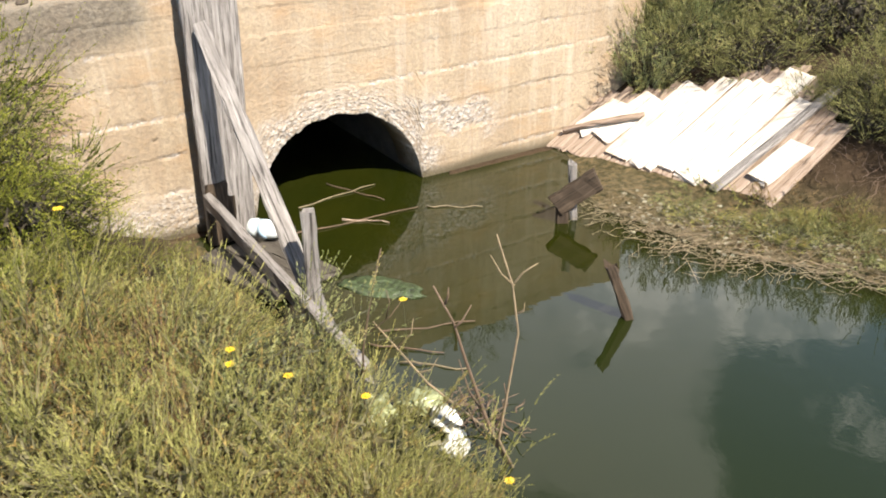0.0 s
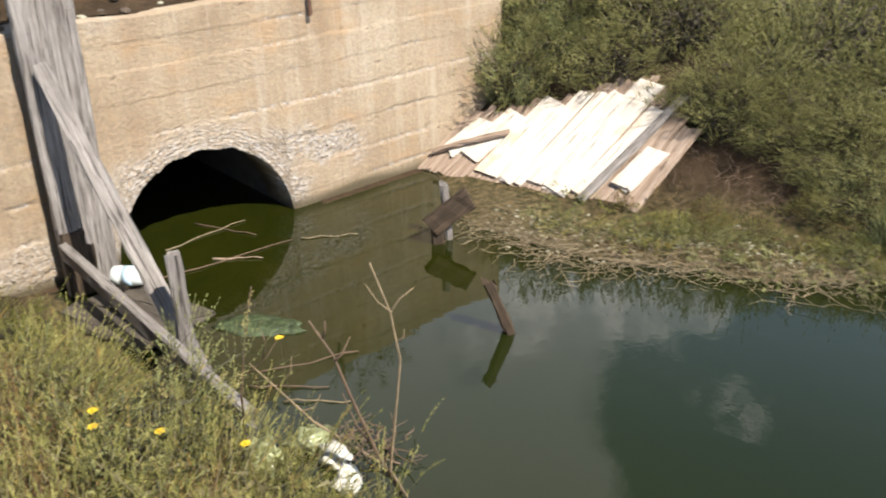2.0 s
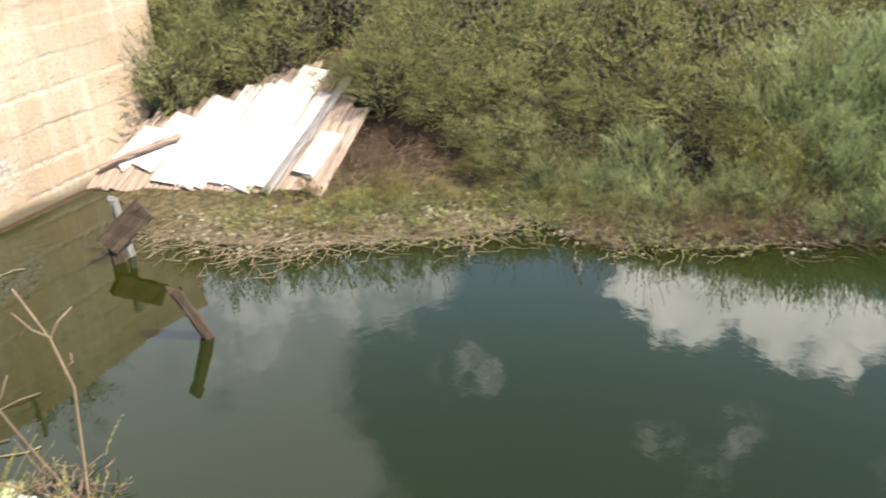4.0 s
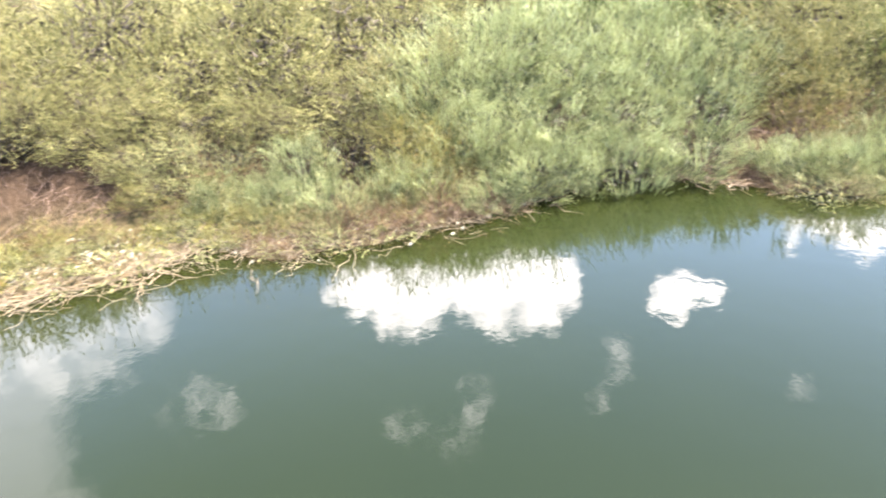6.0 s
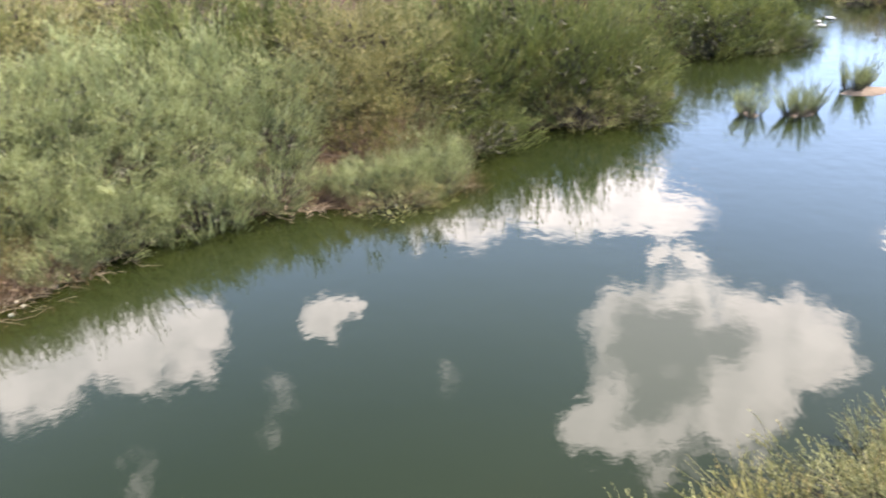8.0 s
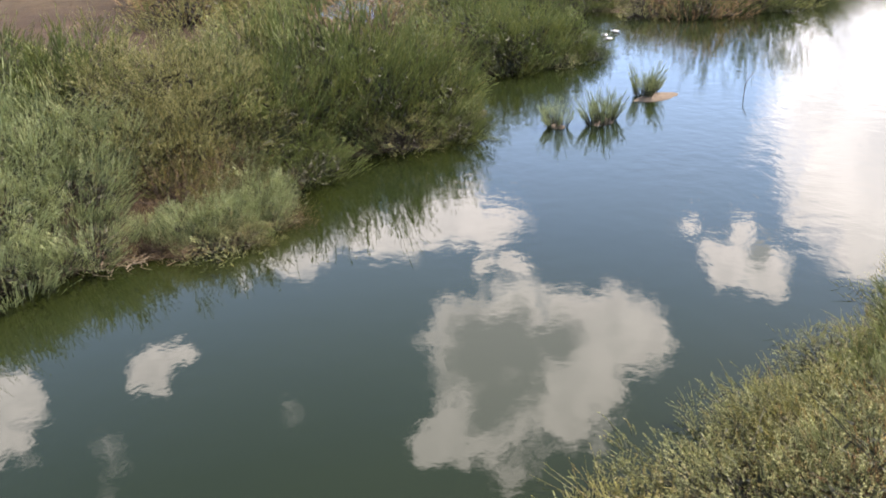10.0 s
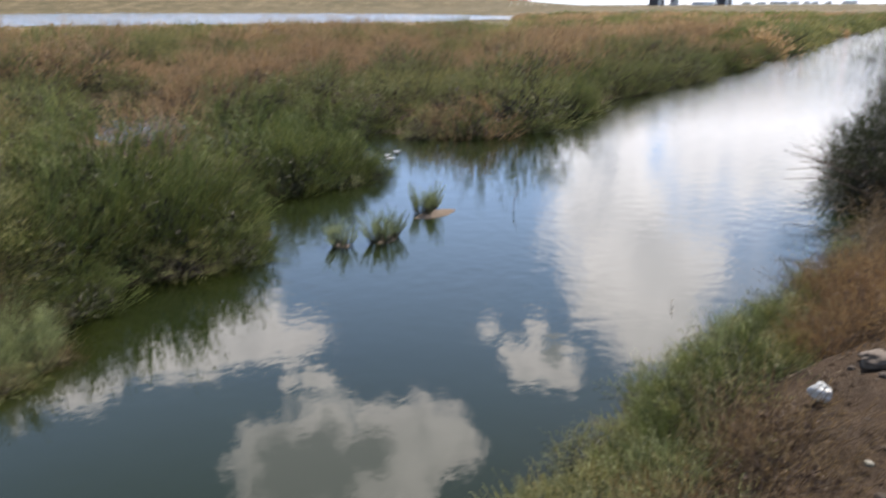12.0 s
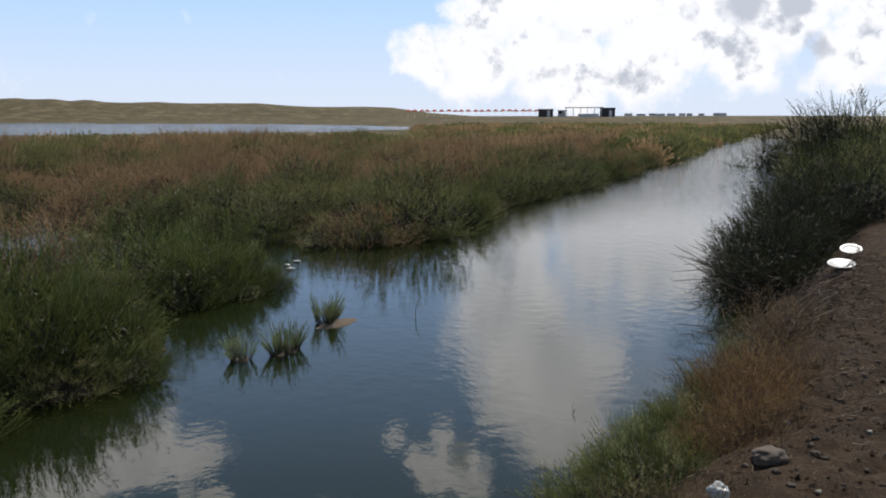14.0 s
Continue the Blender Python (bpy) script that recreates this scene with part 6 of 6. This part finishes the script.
# ------------------------------------------------------------------ rubbish
def lump(name, at, size, mat, seed, label, category, turn=0.0, rough=0.25, parent=None, flat=0.0, fine=4):
    """A crumpled closed form."""
    bm = bmesh.new()
    bmesh.ops.create_icosphere(bm, subdivisions=fine, radius=1.0)
    off = Vector((seed * 3.7, seed * 1.3, seed))
    for v in bm.verts:
        p = v.co.copy()
        k = 1 + rough * noise.noise(p * 1.7 + off) + rough * 0.9 * (0.35 - abs(noise.noise(p * 3.3 + off))) + rough * 0.5 * (0.3 - abs(noise.noise(p * 7.5 + off)))
        v.co = Vector((p.x * size[0], p.y * size[1], max(p.z, -flat if flat else -9) * size[2])) * k
    ob = part(name, bm, mat, parent, smooth=True)
    ob.matrix_world = pose(*at, 0, 0, turn)
    if label:
        tagged(ob, label, category)
    return ob


lump("floating_sack", (-0.31, 3.62, -0.015), (0.27, 0.10, 0.034), BAG_GREEN, 1, "green net sack floating low in the water", "sack", -18, 0.3)
THIN_BAG = plain("cloudy_plastic", (0.20, 0.22, 0.12), 0.3, 0.4, 12.0, 0.006)
lump("plastic_bag", (0.0, 2.53, 0.03), (0.050, 0.065, 0.040), WHITE_PLASTIC, 2, "crumpled white plastic bag at the water's edge", "bag", 30, 0.45)
lump("plastic_bag", (0.035, 2.38, 0.03), (0.046, 0.055, 0.036), WHITE_PLASTIC, 3, "torn white plastic scrap by the bank", "bag", -20, 0.5)
lump("plastic_bag", (-0.09, 2.66, 0.02), (0.075, 0.07, 0.035), THIN_BAG, 4, "cloudy plastic bag half sunk in the water", "bag", 10, 0.9)
lump("plastic_bag", (-0.27, 2.56, 0.05), (0.055, 0.07, 0.045), THIN_BAG, 5, "dull plastic bag caught in the weeds", "bag", 50, 0.9)
lump("plastic_bag", (2.86, -3.02, ground_z(2.86, -3.02) + 0.05), (0.045, 0.035, 0.035), WHITE_PLASTIC, 6, "white plastic bag at the edge of the path", "bag", 20, 0.35)
for k, (x, y) in enumerate([(11.75, -3.7), (11.98, -3.92), (11.45, -3.66)]):
    lump("plastic_scrap", (x, y, 0.015), (0.06, 0.035, 0.012), WHITE_PLASTIC, 40 + k, "white plastic scrap floating on the channel", "scrap", 40 * k, 0.5, None, 0.0, 3)
litter("dark_litter", "soaked dark twigs in the shallows", 9, 40, [(0.02, 2.62), (0.14, 2.6), (0.24, 2.52)], 0.04, 0.05, 0.2, 0.004, TWIG_DARK, 0.01, 0.05, 0.2)


def bottle():
    e = thing("plastic_bottle", (-1.0, 4.13, 0.10), "clear crushed plastic bottle with a pale blue label", "bottle", turn=-18)
    clear = plain("cloudy_clear_plastic", (0.55, 0.60, 0.62), 0.15, 0.15, 8.0)

    def turned(prof, K=20):
        V, F = [], []
        for x, r in prof:
            V += [(x, r * math.cos(2 * math.pi * k / K), r * math.sin(2 * math.pi * k / K)) for k in range(K)]
        for j in range(len(prof) - 1):
            F += [(j * K + k, j * K + (k + 1) % K, (j + 1) * K + (k + 1) % K, (j + 1) * K + k) for k in range(K)]
        F += [tuple(range(K))[::-1], tuple((len(prof) - 1) * K + k for k in range(K))]
        return V, F
    mesh_object("bottle_body", *turned([(-0.10, 0.045), (-0.095, 0.052), (-0.05, 0.054), (-0.045, 0.050), (-0.04, 0.054), (0.03, 0.054), (0.07, 0.045), (0.10, 0.018), (0.115, 0.016)]), clear, e, smooth=True)
    mesh_object("label_band", *turned([(-0.03, 0.0548), (0.022, 0.0548)]), plain("pale_blue_film", (0.45, 0.62, 0.78), 0.35, 0.1), e, smooth=True)
    mesh_object("cap", *turned([(0.113, 0.019), (0.132, 0.019), (0.134, 0.016)]), WHITE_PLASTIC, e)


bottle()


def plate(x, y, tilt, turn, label):
    prof = [(0.0, 0.004), (0.085, 0.004), (0.10, 0.010), (0.125, 0.018), (0.128, 0.016), (0.10, 0.005), (0.088, 0.0), (0.0, 0.0)]
    K = 32
    V, F = [], []
    for r, z in prof:
        V += [(r * math.cos(2 * math.pi * k / K), r * math.sin(2 * math.pi * k / K), z) for k in range(K)]
    for j in range(len(prof) - 1):
        F += [(j * K + k, j * K + (k + 1) % K, (j + 1) * K + (k + 1) % K, (j + 1) * K + k) for k in range(K)]
    ob = mesh_object("plate", V, F, WHITE_PLASTIC, smooth=True)
    # propped towards the path
    up = Vector((-0.6 * tilt, 0.8 * tilt, 1)).normalized()
    ob.matrix_world = Matrix.Translation((x, y, ground_z(x, y) + 0.05)) @ up.to_track_quat("Z", "Y").to_matrix().to_4x4()
    tagged(ob, label, "plate", "plates on the bank")


plate(5.62, -7.45, 0.2, 20, "round white disposable plate lying on brown earth")
plate(7.05, -9.55, 0.35, 70, "white disposable plate tipped against dead stalks")

# stones, the larger ones by themselves
r5 = random.Random(9)
STONES = [(2.98, -3.47, 0.085, "squarish grey stone on the bare path"), (5.35, -5.95, 0.06, "pale stone at the edge of the bank")]
for x, y, s, lab in STONES:
    lump("stone", (x, y, ground_z(x, y) + s * 0.25), (s, s * 0.8, s * 0.45), STONE, x, lab, "stone", r5.uniform(0, 180), 0.3)
SHAPES = [lump("stone", (0, 0, -60), (1, 0.8, 0.55), m, 20 + k, "", "", 0, 0.35, None, 0.0, 2).data for k, m in enumerate((STONE, STONE, FOAM_BIT))]
for o in [o for o in scene.objects if o.location.z < -55]:
    bpy.data.objects.remove(o)
for k in range(230):
    t = r5.random()
    x, y = 2.4 + 3.4 * t + r5.uniform(-1.2, 0.3), -2.9 - 5.6 * t + r5.uniform(-0.5, 0.5)
    s = r5.uniform(0.006, 0.024)
    ob = new("stone", r5.choice(SHAPES[:2] if k % 6 else SHAPES))
    ob.matrix_world = pose(x, y, ground_z(x, y) + s * 0.2, 0, 0, r5.uniform(0, 360)) @ Matrix.Scale(s, 4)
    tagged(ob, "small pale stone on the brown path", "stone", "stones on the path")
for k in range(60):
    x, y = 1.75 + r5.uniform(-0.35, 0.5), 6.75 + r5.uniform(-0.3, 0.5)
    s = r5.uniform(0.03, 0.07)
    ob = new("stone", r5.choice(SHAPES))
    ob.matrix_world = pose(x, y, ground_z(x, y) + s * 0.25, 0, 0, r5.uniform(0, 360)) @ Matrix.Scale(s, 4)
    tagged(ob, "grey rubble stone on the slope above the planks", "stone", "stones on the slope")
for k in range(90):
    a, q = r5.uniform(-2.6, 0.6), r5.uniform(0.1, 0.7)
    p = WALL_AT + ALONG * a - OUT * q
    s = r5.uniform(0.012, 0.035)
    z = WALL_TOP + 0.55 * float(smooth(0.15, 1.1, np.array(q)))
    ob = new("stone", r5.choice(SHAPES))
    ob.matrix_world = pose(p.x, p.y, z + s * 0.2, 0, 0, r5.uniform(0, 360)) @ Matrix.Scale(s, 4)
    tagged(ob, "pebble on the stony top of the culvert wall", "stone", "pebbles over the wall")


def clods(seed, n):
    """Loose lumps of earth over the bare path."""
    r = np.random.default_rng(seed)
    corner = np.array([(1, 0, 0), (0, 1, 0), (-1, 0, 0), (0, -1, 0), (0, 0, 1), (0, 0, -1)], float)
    tri = np.array([(0, 1, 4), (1, 2, 4), (2, 3, 4), (3, 0, 4), (1, 0, 5), (2, 1, 5), (3, 2, 5), (0, 3, 5)])
    V, F = [], []
    while len(V) < n:
        t = r.random()
        x, y = 2.2 + 4.2 * t + r.uniform(-1.3, 0.9), -2.7 - 6.4 * t + r.uniform(-0.8, 0.8)
        if float(edge_distance(np.array([x]), np.array([y]), EDGE)[0][0]) < 0.75:
            continue
        s = 0.006 + 0.020 * r.random() ** 3
        a = r.uniform(0, 6.28)
        p = corner * r.uniform(0.6, 1.3, (6, 3)) * s * np.array([1.0, 0.9, 0.6])
        p = p @ np.array([[math.cos(a), math.sin(a), 0], [-math.sin(a), math.cos(a), 0], [0, 0, 1]]) + (x, y, ground_z(x, y) + s * 0.15)
        F.append(tri + 6 * len(V))
        V.append(p)
    ob = mesh_object("earth_clods", np.concatenate(V), np.concatenate(F), EARTH)
    tagged(ob, "loose crumbs and clods of dry brown earth", "clods", kind="stuff")


clods(51, 2600)


# ------------------------------------------------------------------ flowers
def flower(x, y, z):
    g = ground_z(x, y)
    e = thing("yellow_flower", (x, y, g), "yellow daisy on a thin stem among the weeds", "flower", "yellow flowers")
    V, F = tube_data([[((0, 0, 0), 0.002), ((0.01, 0.0, (z - g) * 0.6), 0.0016), ((0, 0, z - g), 0.0012)]], 4)
    mesh_object("stem", V, F, STEM_GREEN, e)
    r = random.Random(int(x * 1000))
    for k in range(11):
        a = 2 * math.pi * k / 11
        c, s = math.cos(a), math.sin(a)
        w, ln, h = 0.0035, 0.017, z - g
        mesh_object("petal", [(0.003 * c, 0.003 * s, h), (0.01 * c - w * s, 0.01 * s + w * c, h + 0.002), (ln * c, ln * s, h + r.uniform(-0.002, 0.003)), (0.01 * c + w * s, 0.01 * s - w * c, h + 0.002)], [(0, 1, 2, 3)], YELLOW, e)
    bm = bmesh.new()
    bmesh.ops.create_icosphere(bm, subdivisions=1, radius=0.005)
    ob = part("disc", bm, plain("orange_disc", (0.5, 0.25, 0.01)), e)
    ob.location = (0, 0, z - g + 0.001)


for p in [(-1.03, 1.98, 1.21), (-0.61, 1.92, 0.79), (-0.61, 1.89, 0.76), (-0.45, 1.9, 0.71), (-0.23, 1.89, 0.64), (0.18, 1.74, 0.45), (-0.14, 2.4, 0.66)]:
    flower(*p)


# ------------------------------------------------------------------ far away: beach sheds, parasols, houses
def box_bm(sx, sy, sz, bev=0.02):
    bm = bmesh.new()
    bmesh.ops.create_cube(bm, size=1.0)
    for v in bm.verts:
        v.co = Vector((v.co.x * sx, v.co.y * sy, (v.co.z + 0.5) * sz))
    bmesh.ops.bevel(bm, geom=bm.edges[:], offset=bev, segments=1, affect="EDGES")
    return bm


def bearing(yaw, dist):
    p = heading(yaw, 0) * dist
    return p.x + 0.5, p.y - 0.5


RED = plain("faded_red_cloth", (0.42, 0.06, 0.035), 0.8, 0.2)
SHED_DARK = plain("dark_shed_boards", (0.055, 0.05, 0.05), 0.8, 0.3, 2.0)
WHITEWASH = plain("whitewash", (0.72, 0.70, 0.66), 0.8, 0.1, 1.0)


def parasol(yaw, dist):
    x, y = bearing(yaw, dist)
    e = thing("parasol", (x, y, ground_z(x, y)), "faded red beach parasol on a white pole", "parasol", "parasols on the beach")
    V, F = tube_data([[((0, 0, 0), 0.04), ((0, 0, 2.5), 0.03)]], 6)
    mesh_object("pole", V, F, WHITEWASH, e)
    K = 8
    V = [(0, 0, 2.55)] + [(1.05 * math.cos(2 * math.pi * k / K), 1.05 * math.sin(2 * math.pi * k / K), 1.95) for k in range(K)] + [(0.98 * math.cos(2 * math.pi * k / K), 0.98 * math.sin(2 * math.pi * k / K), 1.78) for k in range(K)]
    F = [(0, 1 + k, 1 + (k + 1) % K) for k in range(K)] + [(1 + k, 1 + K + k, 1 + K + (k + 1) % K, 1 + (k + 1) % K) for k in range(K)]
    mesh_object("canopy", V, F, RED, e)


r6 = random.Random(4)
for k in range(20):
    parasol(-114.6 - 9.0 * k / 19 + r6.uniform(-0.06, 0.06), 262 + r6.uniform(-4, 10))


def shed(yaw, dist, w, d, h, mat, label, roof=True):
    x, y = bearing(yaw, dist)
    e = thing("beach_shed", (x, y, ground_z(x, y)), label, "shed", turn=yaw)
    part("wall", box_bm(w, d, h), mat, e)
    if roof:
        part("roof", box_bm(w + 0.5, d + 0.5, 0.18), SHED_DARK, e).location = (0, 0, h)
    part("door", box_bm(0.9, 0.06, 2.0), WHITEWASH, e).location = (w * 0.2, -d / 2 - 0.03, 0)
    part("window", box_bm(1.1, 0.06, 0.8), SHED_DARK, e).location = (-w * 0.22, -d / 2 - 0.03, 1.0)


shed(-124.2, 262, 4.6, 4, 2.3, SHED_DARK, "dark wooden beach shed with a flat roof")
shed(-128.4, 264, 4.6, 4, 2.7, SHED_DARK, "dark wooden beach bar beside the open shelter")
shed(-125.3, 266, 2.4, 3, 2.0, WHITEWASH, "small white beach cabin beside the shed")


def shelter(yaw, dist):
    x, y = bearing(yaw, dist)
    e = thing("open_shelter", (x, y, ground_z(x, y)), "open white beach shelter on posts with a flat roof", "shelter", turn=yaw)
    for i in range(6):
        for j in range(2):
            part("post", box_bm(0.16, 0.16, 2.8), WHITEWASH, e).location = (-5.5 + 2.2 * i, -2 + 4 * j, 0)
    part("roof", box_bm(12.0, 4.8, 0.22), SHED_DARK, e).location = (0, 0, 2.8)
    part("counter", box_bm(6.5, 0.5, 1.0), WHITEWASH, e).location = (1.5, -1.5, 0)


shelter(-126.8, 264)
for k in range(10):
    yaw, dist = -129.8 - 9.0 * k / 13 + r6.uniform(-0.2, 0.2), r6.uniform(1300, 1500)
    x, y = bearing(yaw, dist)
    e = thing("far_house", (x, y, ground_z(x, y)), "low whitewashed house on the horizon", "house", "houses on the horizon", turn=yaw)
    w, h = r6.uniform(8, 16), r6.uniform(3.0, 4.5)
    part("wall", box_bm(w, 9, h, 0.1), WHITEWASH, e)
    part("roof", box_bm(w + 0.6, 9.6, 0.5, 0.05), plain("roof_grey", (0.3, 0.28, 0.26)), e).location = (0, 0, h)
    for j in range(3):
        part("window", box_bm(1.4, 0.1, 1.5), SHED_DARK, e).location = (-w / 3 + j * w / 3, -4.55, h * 0.45)
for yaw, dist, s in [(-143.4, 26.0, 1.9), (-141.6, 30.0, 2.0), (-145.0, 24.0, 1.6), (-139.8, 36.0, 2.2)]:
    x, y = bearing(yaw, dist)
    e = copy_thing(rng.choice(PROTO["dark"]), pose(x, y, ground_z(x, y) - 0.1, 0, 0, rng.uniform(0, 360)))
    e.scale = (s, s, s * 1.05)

for ps in PROTO.values():
    for p in ps:
        retire(p)
